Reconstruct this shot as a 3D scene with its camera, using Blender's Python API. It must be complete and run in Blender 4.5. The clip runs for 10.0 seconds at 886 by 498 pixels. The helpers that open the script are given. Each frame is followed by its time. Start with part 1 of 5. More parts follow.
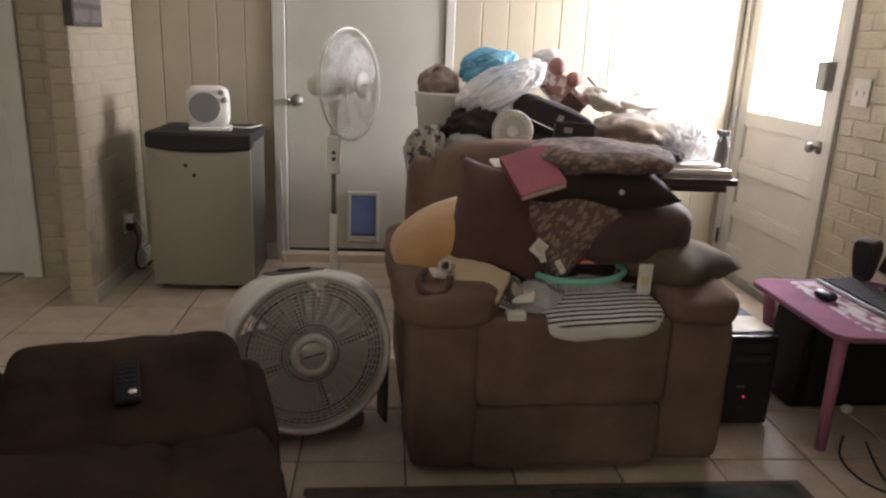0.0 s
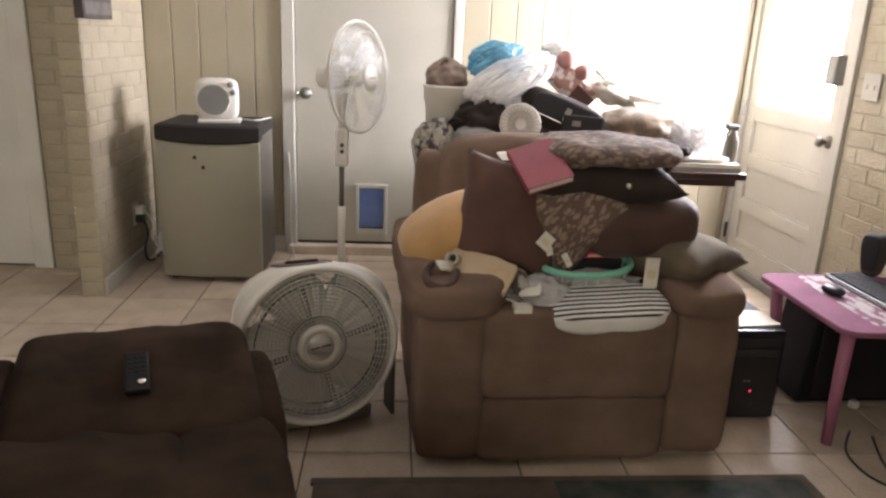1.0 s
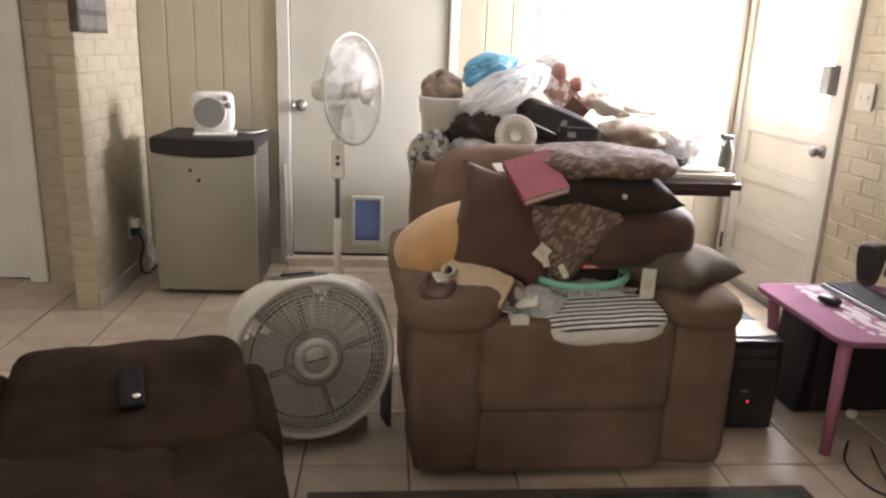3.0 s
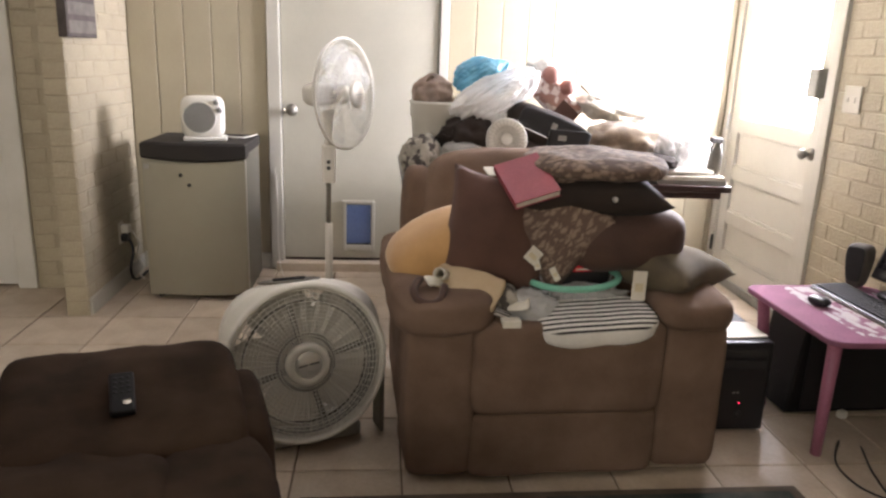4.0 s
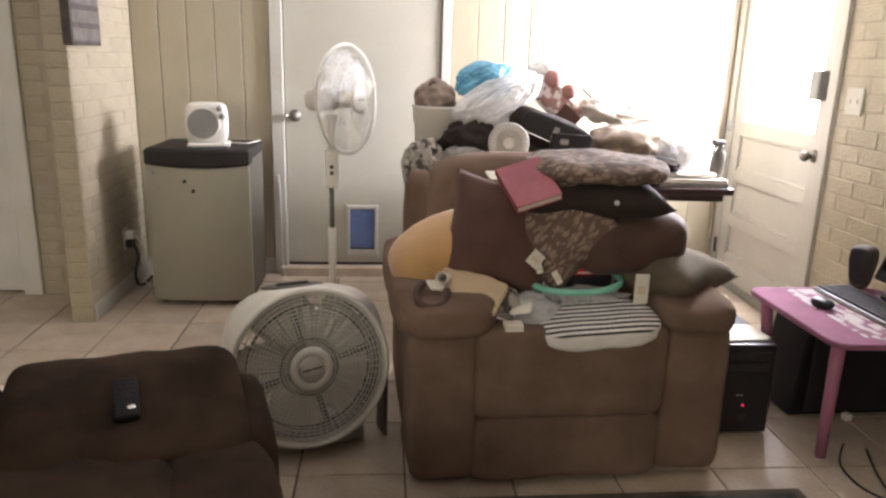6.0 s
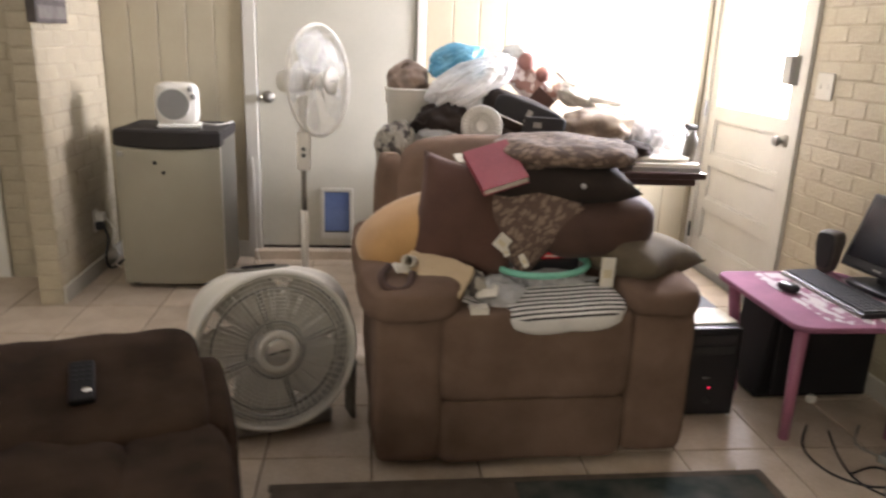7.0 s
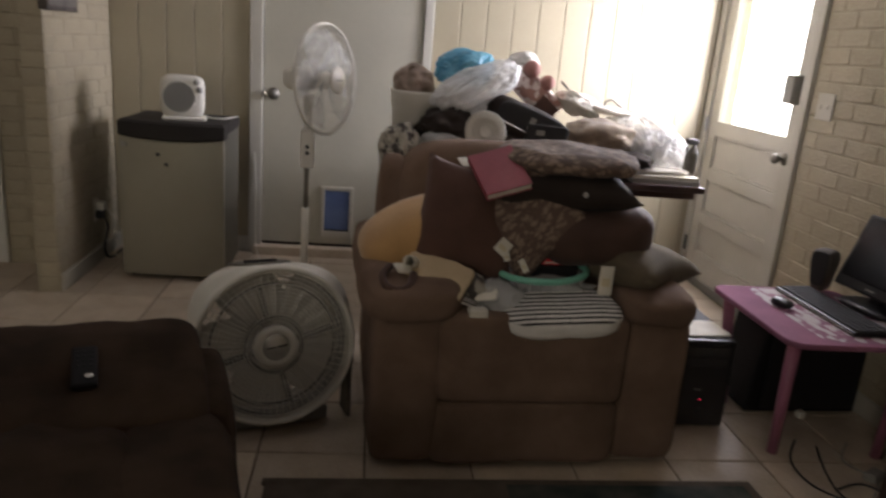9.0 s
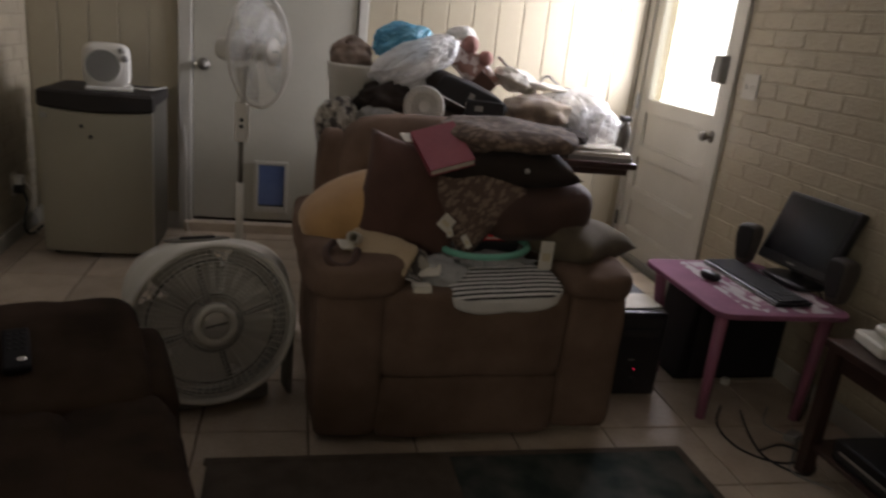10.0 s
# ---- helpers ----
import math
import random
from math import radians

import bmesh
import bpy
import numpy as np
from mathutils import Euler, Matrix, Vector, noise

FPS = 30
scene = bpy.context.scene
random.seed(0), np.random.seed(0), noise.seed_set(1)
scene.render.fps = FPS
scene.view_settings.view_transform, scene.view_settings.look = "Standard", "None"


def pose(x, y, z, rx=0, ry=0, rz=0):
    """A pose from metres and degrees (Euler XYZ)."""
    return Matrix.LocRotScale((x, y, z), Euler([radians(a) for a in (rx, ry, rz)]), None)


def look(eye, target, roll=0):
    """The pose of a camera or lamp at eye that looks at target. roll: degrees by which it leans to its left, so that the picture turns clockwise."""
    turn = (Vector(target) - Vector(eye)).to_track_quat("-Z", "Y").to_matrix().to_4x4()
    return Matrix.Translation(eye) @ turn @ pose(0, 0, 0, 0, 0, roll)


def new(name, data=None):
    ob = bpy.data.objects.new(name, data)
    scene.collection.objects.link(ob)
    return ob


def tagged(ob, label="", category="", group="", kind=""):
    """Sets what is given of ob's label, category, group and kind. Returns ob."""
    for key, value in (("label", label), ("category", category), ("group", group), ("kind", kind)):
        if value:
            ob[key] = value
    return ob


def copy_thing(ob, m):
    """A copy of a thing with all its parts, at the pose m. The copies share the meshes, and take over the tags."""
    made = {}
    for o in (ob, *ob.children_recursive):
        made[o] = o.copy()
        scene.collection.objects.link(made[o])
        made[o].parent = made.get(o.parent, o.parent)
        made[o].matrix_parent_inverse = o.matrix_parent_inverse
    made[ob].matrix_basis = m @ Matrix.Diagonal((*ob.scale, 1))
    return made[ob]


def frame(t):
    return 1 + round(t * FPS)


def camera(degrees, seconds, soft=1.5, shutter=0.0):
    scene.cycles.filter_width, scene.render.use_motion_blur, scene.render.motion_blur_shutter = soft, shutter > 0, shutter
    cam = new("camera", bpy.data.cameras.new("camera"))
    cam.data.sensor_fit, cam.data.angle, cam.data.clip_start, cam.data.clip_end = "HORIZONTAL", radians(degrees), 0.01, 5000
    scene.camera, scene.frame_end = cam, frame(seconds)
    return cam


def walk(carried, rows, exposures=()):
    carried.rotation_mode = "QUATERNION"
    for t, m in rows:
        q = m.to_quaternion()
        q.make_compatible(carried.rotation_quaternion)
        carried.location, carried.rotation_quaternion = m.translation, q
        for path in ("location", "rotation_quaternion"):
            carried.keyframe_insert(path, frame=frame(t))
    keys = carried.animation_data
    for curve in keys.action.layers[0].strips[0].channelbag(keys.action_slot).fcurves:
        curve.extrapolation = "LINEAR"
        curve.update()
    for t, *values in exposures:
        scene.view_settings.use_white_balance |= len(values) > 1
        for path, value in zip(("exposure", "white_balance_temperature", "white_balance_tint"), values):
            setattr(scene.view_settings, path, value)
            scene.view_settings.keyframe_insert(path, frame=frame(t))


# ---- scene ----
cam = camera(63.0, 10.0, 2.5, 0.5)
PATH = [
    (0, (-0.087, 0.112, 1.318), (0.08, 2.029, 0.772), 2.5),
    (0.5, (-0.085, 0.12, 1.313), (0.081, 2.037, 0.769), 2.7),
    (1, (-0.084, 0.103, 1.319), (0.061, 2.017, 0.754), 2.6),
    (1.5, (-0.083, 0.113, 1.318), (0.067, 2.024, 0.748), 2.7),
    (2, (-0.083, 0.114, 1.319), (0.09, 2.035, 0.787), 2.6),
    (2.5, (-0.084, 0.111, 1.318), (0.071, 2.033, 0.784), 2.4),
    (3.8, (-0.081, 0.106, 1.323), (0.078, 2.026, 0.788), 2.2),
    (4, (-0.083, 0.106, 1.319), (0.094, 2.028, 0.796), 2.2),
    (4.5, (-0.079, 0.102, 1.317), (0.11, 2.024, 0.797), 2.2),
    (5, (-0.077, 0.098, 1.32), (0.098, 2.023, 0.806), 2.1),
    (5.5, (-0.077, 0.097, 1.321), (0.095, 2.023, 0.81), 1.8),
    (6.8, (-0.07, 0.102, 1.322), (0.085, 2.027, 0.784), 1.9),
    (7, (-0.02, 0.101, 1.318), (0.188, 2.012, 0.764), 2.3),
    (7.2, (0.026, 0.13, 1.319), (0.239, 2.038, 0.756), 3.4),
    (7.5, (0.1, 0.137, 1.321), (0.239, 2.059, 0.786), 4.6),
    (7.8, (0.118, 0.122, 1.328), (0.162, 2.053, 0.81), 3.9),
    (8, (0.124, 0.101, 1.326), (0.214, 2.035, 0.827), 3.1),
    (8.2, (0.095, 0.098, 1.32), (0.286, 2.02, 0.803), 4.5),
    (8.5, (0.036, 0.099, 1.322), (0.228, 2.018, 0.792), 4.6),
    (8.8, (-0.036, 0.091, 1.327), (0.16, 2.015, 0.816), 4.6),
    (9, (-0.047, 0.079, 1.317), (0.178, 1.991, 0.775), 4.8),
    (9.2, (-0.06, 0.088, 1.328), (0.316, 1.974, 0.776), 7.2),
    (9.5, (-0.08, 0.074, 1.33), (0.383, 1.942, 0.784), 8.0),
    (9.7, (-0.082, 0.088, 1.315), (0.253, 1.975, 0.742), 5.4),
    (10, (-0.086, 0.082, 1.318), (0.33, 1.946, 0.727), 6.2),
]
EXPOSURES = [(0.0, -0.15), (0.5, 0.6), (1.0, 0.6), (1.5, 0.65), (2.0, 0.7), (8.0, 0.7), (8.5, -0.03), (9.0, -0.75), (9.5, -1.45), (10.0, -1.28)]
walk(cam, [(t, look(eye, aim, roll)) for t, eye, aim, roll in PATH], EXPOSURES)

# ---- light: daylight through the glazed door ----
world = bpy.data.worlds.new("sky")
scene.world = world
world.use_nodes = True
wn = world.node_tree.nodes
sky = wn.new("ShaderNodeTexSky")
sky.sky_type, sky.sun_disc = "NISHITA", False
sky.sun_elevation, sky.sun_rotation = radians(50), radians(200)
world.node_tree.links.new(sky.outputs[0], wn["Background"].inputs[0])
wn["Background"].inputs[1].default_value = 0.08

lamp = bpy.data.lights.new("window_daylight", "AREA")
lamp.shape, lamp.size, lamp.size_y, lamp.energy, lamp.color = "RECTANGLE", 0.88, 0.70, 106, (0.985, 0.965, 1.10)
window_daylight = new("window_daylight", lamp)
window_daylight.matrix_basis = Matrix.Translation((2.012, 3.905, 1.45)) @ Euler((0, radians(90), 0)).to_matrix().to_4x4()

# added fill lamp at an unseen south opening, brightens the camera-facing sides
lamp = bpy.data.lights.new("south_fill_lamp", "AREA")
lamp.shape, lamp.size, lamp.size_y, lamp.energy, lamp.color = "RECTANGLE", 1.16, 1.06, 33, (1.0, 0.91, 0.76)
south_fill_lamp = new("south_fill_lamp", lamp)
south_fill_lamp.matrix_basis = look((-1.7, -2.58, 1.5), (-1.7, 0.0, 1.5))


# ---- materials ----
def mat(name, c1, c2=None, rough=0.7, scale=6.0, fine=120.0, bump=0.15, metal=0.0, sheen=0.0, clear=0.0, spread=(0.35, 0.65), vary=0.0, trans=0.0, coat=0.0, relief=0.002, grain=0.22):
    """A surface with broad stains between two colours, fine grain and relief."""
    m = bpy.data.materials.new(name)
    m.use_nodes = True
    nt = m.node_tree
    n, l = nt.nodes, nt.links
    b = n["Principled BSDF"]
    c2 = c2 or tuple(v * 0.82 for v in c1)
    tc = n.new("ShaderNodeTexCoord")
    big = n.new("ShaderNodeTexNoise")
    big.inputs["Scale"].default_value, big.inputs["Detail"].default_value = scale, 6
    small = n.new("ShaderNodeTexNoise")
    small.inputs["Scale"].default_value, small.inputs["Detail"].default_value = fine, 3
    for t in (big, small):
        l.new(tc.outputs["Object"], t.inputs["Vector"])
    ramp = n.new("ShaderNodeValToRGB")
    ramp.color_ramp.elements[0].position, ramp.color_ramp.elements[1].position = spread
    ramp.color_ramp.elements[0].color, ramp.color_ramp.elements[1].color = (*c2, 1), (*c1, 1)
    l.new(big.outputs["Fac"], ramp.inputs[0])
    mix = n.new("ShaderNodeMix")
    mix.data_type, mix.blend_type = "RGBA", "OVERLAY"
    mix.inputs[0].default_value = grain
    l.new(ramp.outputs[0], mix.inputs[6])
    l.new(small.outputs["Fac"], mix.inputs[7])
    colour = mix.outputs[2]
    if vary:
        info = n.new("ShaderNodeObjectInfo")
        hsv = n.new("ShaderNodeHueSaturation")
        span = n.new("ShaderNodeMapRange")
        span.inputs[3].default_value, span.inputs[4].default_value = 1 - vary, 1 + vary
        l.new(info.outputs["Random"], span.inputs[0])
        l.new(span.outputs[0], hsv.inputs["Value"])
        l.new(colour, hsv.inputs["Color"])
        colour = hsv.outputs[0]
    l.new(colour, b.inputs["Base Color"])
    b.inputs["Roughness"].default_value, b.inputs["Metallic"].default_value = rough, metal
    b.inputs["Sheen Weight"].default_value, b.inputs["Coat Weight"].default_value = sheen, coat
    b.inputs["Transmission Weight"].default_value = trans
    b.inputs["Alpha"].default_value = 1 - clear
    add = n.new("ShaderNodeMath")
    add.operation = "ADD"
    l.new(small.outputs["Fac"], add.inputs[0])
    l.new(big.outputs["Fac"], add.inputs[1])
    bp = n.new("ShaderNodeBump")
    bp.inputs["Strength"].default_value, bp.inputs["Distance"].default_value = bump, relief
    l.new(add.outputs[0], bp.inputs["Height"])
    l.new(bp.outputs[0], b.inputs["Normal"])
    return m


def patterned(name, ground, figure, scale, rough=0.9, stretch=(1, 1, 1), cut=0.35, soft=0.12):
    """Cloth with a woven leaf-like figure from stretched cells."""
    m = mat(name, ground, rough=rough, sheen=0.04, bump=0.3)
    n, l = m.node_tree.nodes, m.node_tree.links
    b = n["Principled BSDF"]
    base = b.inputs["Base Color"].links[0].from_socket
    tc = n.new("ShaderNodeTexCoord")
    mp = n.new("ShaderNodeMapping")
    mp.inputs["Scale"].default_value, mp.inputs["Rotation"].default_value = stretch, (0, 0, 0.7)
    v = n.new("ShaderNodeTexVoronoi")
    v.inputs["Scale"].default_value = scale
    ramp = n.new("ShaderNodeValToRGB")
    ramp.color_ramp.elements[0].position, ramp.color_ramp.elements[1].position = cut, cut + soft
    ramp.color_ramp.elements[0].color, ramp.color_ramp.elements[1].color = (1, 1, 1, 1), (0, 0, 0, 1)
    mix = n.new("ShaderNodeMix")
    mix.data_type = "RGBA"
    warp = n.new("ShaderNodeTexNoise")
    warp.inputs["Scale"].default_value, warp.inputs["Detail"].default_value = scale * 0.7, 3
    bend = n.new("ShaderNodeMix")
    bend.data_type, bend.blend_type = "RGBA", "LINEAR_LIGHT"
    bend.inputs[0].default_value = 0.9 / scale
    l.new(tc.outputs["Object"], warp.inputs["Vector"])
    l.new(tc.outputs["Object"], bend.inputs[6])
    l.new(warp.outputs["Color"], bend.inputs[7])
    l.new(bend.outputs[2], mp.inputs[0])
    l.new(mp.outputs[0], v.inputs["Vector"])
    l.new(v.outputs["Distance"], ramp.inputs[0])
    l.new(ramp.outputs[0], mix.inputs[0])
    l.new(base, mix.inputs[6])
    mix.inputs[7].default_value = (*figure, 1)
    l.new(mix.outputs[2], b.inputs["Base Color"])
    return m


def striped(name, light, dark, per_metre, plain=-1.0):
    m = mat(name, light, rough=0.95, sheen=0.2, bump=0.3)
    n, l = m.node_tree.nodes, m.node_tree.links
    b = n["Principled BSDF"]
    base = b.inputs["Base Color"].links[0].from_socket
    tc = n.new("ShaderNodeTexCoord")
    w = n.new("ShaderNodeTexWave")
    w.bands_direction, w.wave_profile = "Y", "SIN"
    w.inputs["Scale"].default_value = per_metre * 2 * math.pi / 20
    w.inputs["Distortion"].default_value, w.inputs["Detail"].default_value, w.inputs["Detail Scale"].default_value = 0.25, 1, 1.5
    ramp = n.new("ShaderNodeValToRGB")
    ramp.color_ramp.elements[0].position, ramp.color_ramp.elements[1].position = 0.42, 0.5
    ramp.color_ramp.elements[0].color, ramp.color_ramp.elements[1].color = (1, 1, 1, 1), (0, 0, 0, 1)
    mix = n.new("ShaderNodeMix")
    mix.data_type = "RGBA"
    # the stripes run round the fold, from the top over its front, down to a plain hem
    sep, join_, wrap, hem, both = n.new("ShaderNodeSeparateXYZ"), n.new("ShaderNodeCombineXYZ"), n.new("ShaderNodeMath"), n.new("ShaderNodeMapRange"), n.new("ShaderNodeMath")
    wrap.operation, both.operation = "ADD", "MULTIPLY"
    hem.inputs[1].default_value, hem.inputs[2].default_value = plain - 0.002, plain + 0.002
    l.new(tc.outputs["Object"], sep.inputs[0])
    l.new(sep.outputs[1], wrap.inputs[0])
    l.new(sep.outputs[2], wrap.inputs[1])
    l.new(sep.outputs[0], join_.inputs[0])
    l.new(wrap.outputs[0], join_.inputs[1])
    l.new(join_.outputs[0], w.inputs["Vector"])
    l.new(w.outputs["Fac"], ramp.inputs[0])
    l.new(sep.outputs[2], hem.inputs[0])
    l.new(ramp.outputs[0], both.inputs[0])
    l.new(hem.outputs[0], both.inputs[1])
    l.new(both.outputs[0], mix.inputs[0])
    l.new(base, mix.inputs[6])
    mix.inputs[7].default_value = (*dark, 1)
    l.new(mix.outputs[2], b.inputs["Base Color"])
    return m


def glowing(name, colour, strength):
    m = bpy.data.materials.new(name)
    m.use_nodes = True
    b = m.node_tree.nodes["Principled BSDF"]
    b.inputs["Base Color"].default_value = (*colour, 1)
    b.inputs["Emission Color"].default_value, b.inputs["Emission Strength"].default_value = (*colour, 1), strength
    return m


M_BRICK = mat("painted_brick", (0.412, 0.358, 0.258), (0.358, 0.308, 0.218), rough=0.5, scale=9, fine=70, bump=0.6, vary=0.06, relief=0.006, grain=0.14)
M_MORTAR = mat("painted_mortar", (0.385, 0.333, 0.240), rough=0.75, bump=0.4)
M_PANEL = mat("cream_panelling", (0.388, 0.339, 0.240), (0.350, 0.304, 0.213), rough=0.5, scale=3, fine=60, bump=0.05, vary=0.03, grain=0.06)
M_PLAIN = mat("plain_wall", (0.72, 0.69, 0.63), rough=0.8, scale=2)
M_CEIL = mat("ceiling_paint", (0.80, 0.79, 0.76), rough=0.9, scale=2)
M_WHITE = mat("white_gloss_paint", (0.475, 0.455, 0.40), (0.435, 0.415, 0.36), rough=0.42, scale=4, fine=50, bump=0.02, grain=0.05)
M_DOOR = mat("white_door_paint", (0.442, 0.420, 0.350), (0.408, 0.386, 0.318), rough=0.45, scale=3, fine=40, bump=0.015, grain=0.04)
M_TILE = mat("ceramic_tile", (0.55, 0.465, 0.37), (0.45, 0.365, 0.275), rough=0.45, scale=7, fine=70, bump=0.12, vary=0.10, grain=0.15)
M_GROUT = mat("grout", (0.19, 0.14, 0.10), rough=0.95, scale=20)
M_BROWN = mat("brown_microfibre", (0.200, 0.135, 0.101), (0.145, 0.096, 0.070), rough=1.0, scale=6, fine=350, bump=0.35, sheen=0.0)
M_SOFA = mat("dark_brown_microfibre", (0.049, 0.0298, 0.0188), (0.025, 0.0152, 0.0100), rough=1.0, scale=7, fine=350, bump=0.4, sheen=0.0, spread=(0.36, 0.66))
# colours the shade strip under door_1 and the recliner's inner base
M_DARK = mat("dark_gap_and_base", (0.03, 0.02, 0.016), rough=0.95)
M_PLASTIC = mat("white_plastic", (0.70, 0.675, 0.62), (0.64, 0.615, 0.55), rough=0.4, scale=5, bump=0.02, grain=0.06)
M_GREYPL = mat("grey_plastic", (0.30, 0.29, 0.27), rough=0.5, bump=0.04)
M_BLACK = mat("black_plastic", (0.012, 0.012, 0.014), (0.008, 0.008, 0.010), rough=0.38, bump=0.05)
M_BLACKM = mat("black_matt", (0.02, 0.019, 0.02), rough=0.75)
M_STEEL = mat("silver_fridge_front", (0.335, 0.315, 0.255), (0.30, 0.28, 0.225), rough=0.4, scale=2, fine=200, bump=0.02, metal=0.5, grain=0.08)
M_FRSIDE = mat("grey_fridge_side", (0.11, 0.10, 0.08), rough=0.5, fine=300, bump=0.08)
M_CHROME = mat("chrome", (0.75, 0.73, 0.70), rough=0.22, metal=1.0, bump=0.02)
M_WOOD = mat("dark_table_wood", (0.050, 0.026, 0.020), (0.03, 0.016, 0.013), rough=0.35, scale=9, fine=60, bump=0.08)
M_PINK = mat("pink_table_paint", (0.36, 0.135, 0.215), (0.30, 0.11, 0.18), rough=0.45, bump=0.05)
M_PRINT = patterned("pink_printed_top", (0.27, 0.125, 0.185), (0.47, 0.42, 0.43), 17, rough=0.85, stretch=(1.5, 0.7, 1), cut=0.44, soft=0.16)
M_YELLOW = mat("mustard_cloth", (0.51, 0.30, 0.125), (0.42, 0.24, 0.095), rough=0.95, sheen=0.3, fine=300, bump=0.35)
M_CHOC = mat("chocolate_cloth", (0.108, 0.054, 0.040), (0.082, 0.041, 0.030), rough=0.95, sheen=0.08, fine=300, bump=0.35)
M_COFFEE = mat("dark_coffee_suede", (0.082, 0.042, 0.030), (0.06, 0.03, 0.022), rough=0.8, sheen=0.1, fine=200, bump=0.25)
M_CHARCOAL = mat("charcoal_cloth", (0.028, 0.0185, 0.0145), rough=0.95, sheen=0.02, fine=300, bump=0.3)
M_OLIVE = mat("grey_green_cloth", (0.150, 0.118, 0.076), (0.098, 0.076, 0.050), rough=1.0, sheen=0.02, fine=300, bump=0.35)
M_LEAF = patterned("leaf_brocade", (0.135, 0.088, 0.068), (0.27, 0.198, 0.152), 38, stretch=(0.7, 2.0, 0.8), cut=0.30, soft=0.22)
M_TAN = patterned("tan_brocade", (0.115, 0.078, 0.060), (0.27, 0.195, 0.150), 34, stretch=(0.7, 2.0, 0.8), cut=0.28, soft=0.3)
M_BOOK = mat("dull_red_cover", (0.32, 0.065, 0.085), (0.27, 0.05, 0.07), rough=0.45, bump=0.05)
M_PAPER = mat("paper", (0.72, 0.68, 0.60), (0.64, 0.60, 0.52), rough=0.85, scale=12, bump=0.1)
M_CARD = mat("cream_card", (0.66, 0.58, 0.40), rough=0.8, bump=0.08)
M_MINT = mat("mint_plastic", (0.22, 0.55, 0.42), (0.18, 0.48, 0.36), rough=0.4, bump=0.03)
M_CLOUD = mat("clear_cloudy_plastic", (0.82, 0.82, 0.81), rough=0.25, clear=0.55, bump=0.2)
M_BAG = mat("white_carrier_bag", (0.84, 0.83, 0.82), (0.77, 0.76, 0.745), rough=0.3, scale=9, fine=40, bump=0.12, clear=0.38, grain=0.05)
M_BLUE = mat("blue_carrier_bag", (0.16, 0.46, 0.62), (0.08, 0.32, 0.52), rough=0.22, scale=9, fine=50, bump=0.2, clear=0.12, grain=0.08)
M_TAUPE = mat("taupe_bag", (0.30, 0.22, 0.17), (0.18, 0.13, 0.10), rough=0.6, scale=14, bump=0.4)
M_SHIRT = striped("striped_knit", (0.82, 0.79, 0.75), (0.03, 0.027, 0.026), 44, 0.017)
M_STRIPES = striped("striped_scrap", (0.62, 0.58, 0.54), (0.03, 0.027, 0.026), 70)
M_WHITECLOTH = mat("white_cotton", (0.72, 0.69, 0.64), (0.64, 0.61, 0.56), rough=0.95, sheen=0.2, fine=260, bump=0.35)
M_CREAMCLOTH = mat("cream_canvas", (0.58, 0.46, 0.30), (0.50, 0.38, 0.24), rough=0.9, fine=260, bump=0.35)
M_GREYCLOTH = mat("grey_camouflage_cloth", (0.36, 0.33, 0.28), (0.07, 0.06, 0.055), rough=0.95, scale=24, fine=200, bump=0.3, spread=(0.44, 0.52))
M_PILE = mat("mixed_laundry", (0.20, 0.17, 0.15), (0.09, 0.075, 0.07), rough=0.95, scale=16, fine=200, bump=0.3)
M_PLUSH = mat("beige_plush", (0.38, 0.305, 0.225), (0.19, 0.145, 0.11), rough=1.0, scale=11, fine=260, bump=0.6, sheen=0.3, spread=(0.42, 0.6))
M_FLORAL = patterned("pink_floral_wrap", (0.40, 0.22, 0.18), (0.80, 0.70, 0.66), 26, rough=0.3, cut=0.40, soft=0.16)
M_ROSE = mat("dusty_red_cloth", (0.36, 0.17, 0.14), rough=0.8, bump=0.3)
M_RED = mat("bright_red_plastic", (0.75, 0.03, 0.05), rough=0.35, bump=0.03)
M_PETBLUE = mat("blue_vinyl_flap", (0.13, 0.18, 0.35), (0.10, 0.145, 0.30), rough=0.25, bump=0.05)
M_BLADE = mat("clear_fan_blade", (0.80, 0.80, 0.79), rough=0.5, clear=0.70, bump=0.02)
M_BLADE2 = mat("grey_fan_blade", (0.74, 0.70, 0.62), rough=0.45, bump=0.03, grain=0.08)
M_WIRE = mat("white_wire", (0.70, 0.68, 0.62), rough=0.4, bump=0.02)
M_PICTURE = mat("dark_canvas_print", (0.085, 0.07, 0.062), (0.045, 0.036, 0.033), rough=0.8, scale=12, bump=0.2)
M_PICTURE2 = mat("grey_print_band", (0.16, 0.14, 0.125), (0.10, 0.085, 0.075), rough=0.8, scale=16, bump=0.2)
M_RUG = mat("mottled_rug", (0.020, 0.034, 0.030), (0.085, 0.085, 0.072), rough=1.0, scale=8, fine=420, bump=0.9, spread=(0.38, 0.62), relief=0.004)
M_RUGEDGE = mat("brown_rug_field", (0.13, 0.10, 0.075), (0.09, 0.07, 0.052), rough=1.0, scale=12, fine=420, bump=0.9, relief=0.004)
M_LED = glowing("red_led", (1.0, 0.02, 0.09), 1.0)
M_DAY = glowing("daylight_outside", (1.0, 0.985, 0.95), 9.0)
M_GLASS = mat("window_glass", (0.95, 0.95, 0.95), rough=0.02, clear=0.9, bump=0.0)
M_KNOB = mat("dull_steel", (0.22, 0.205, 0.18), rough=0.5, metal=0.9, bump=0.02)
M_REMOTE = mat("dull_black_rubber", (0.006, 0.005, 0.006), rough=0.65, bump=0.05)
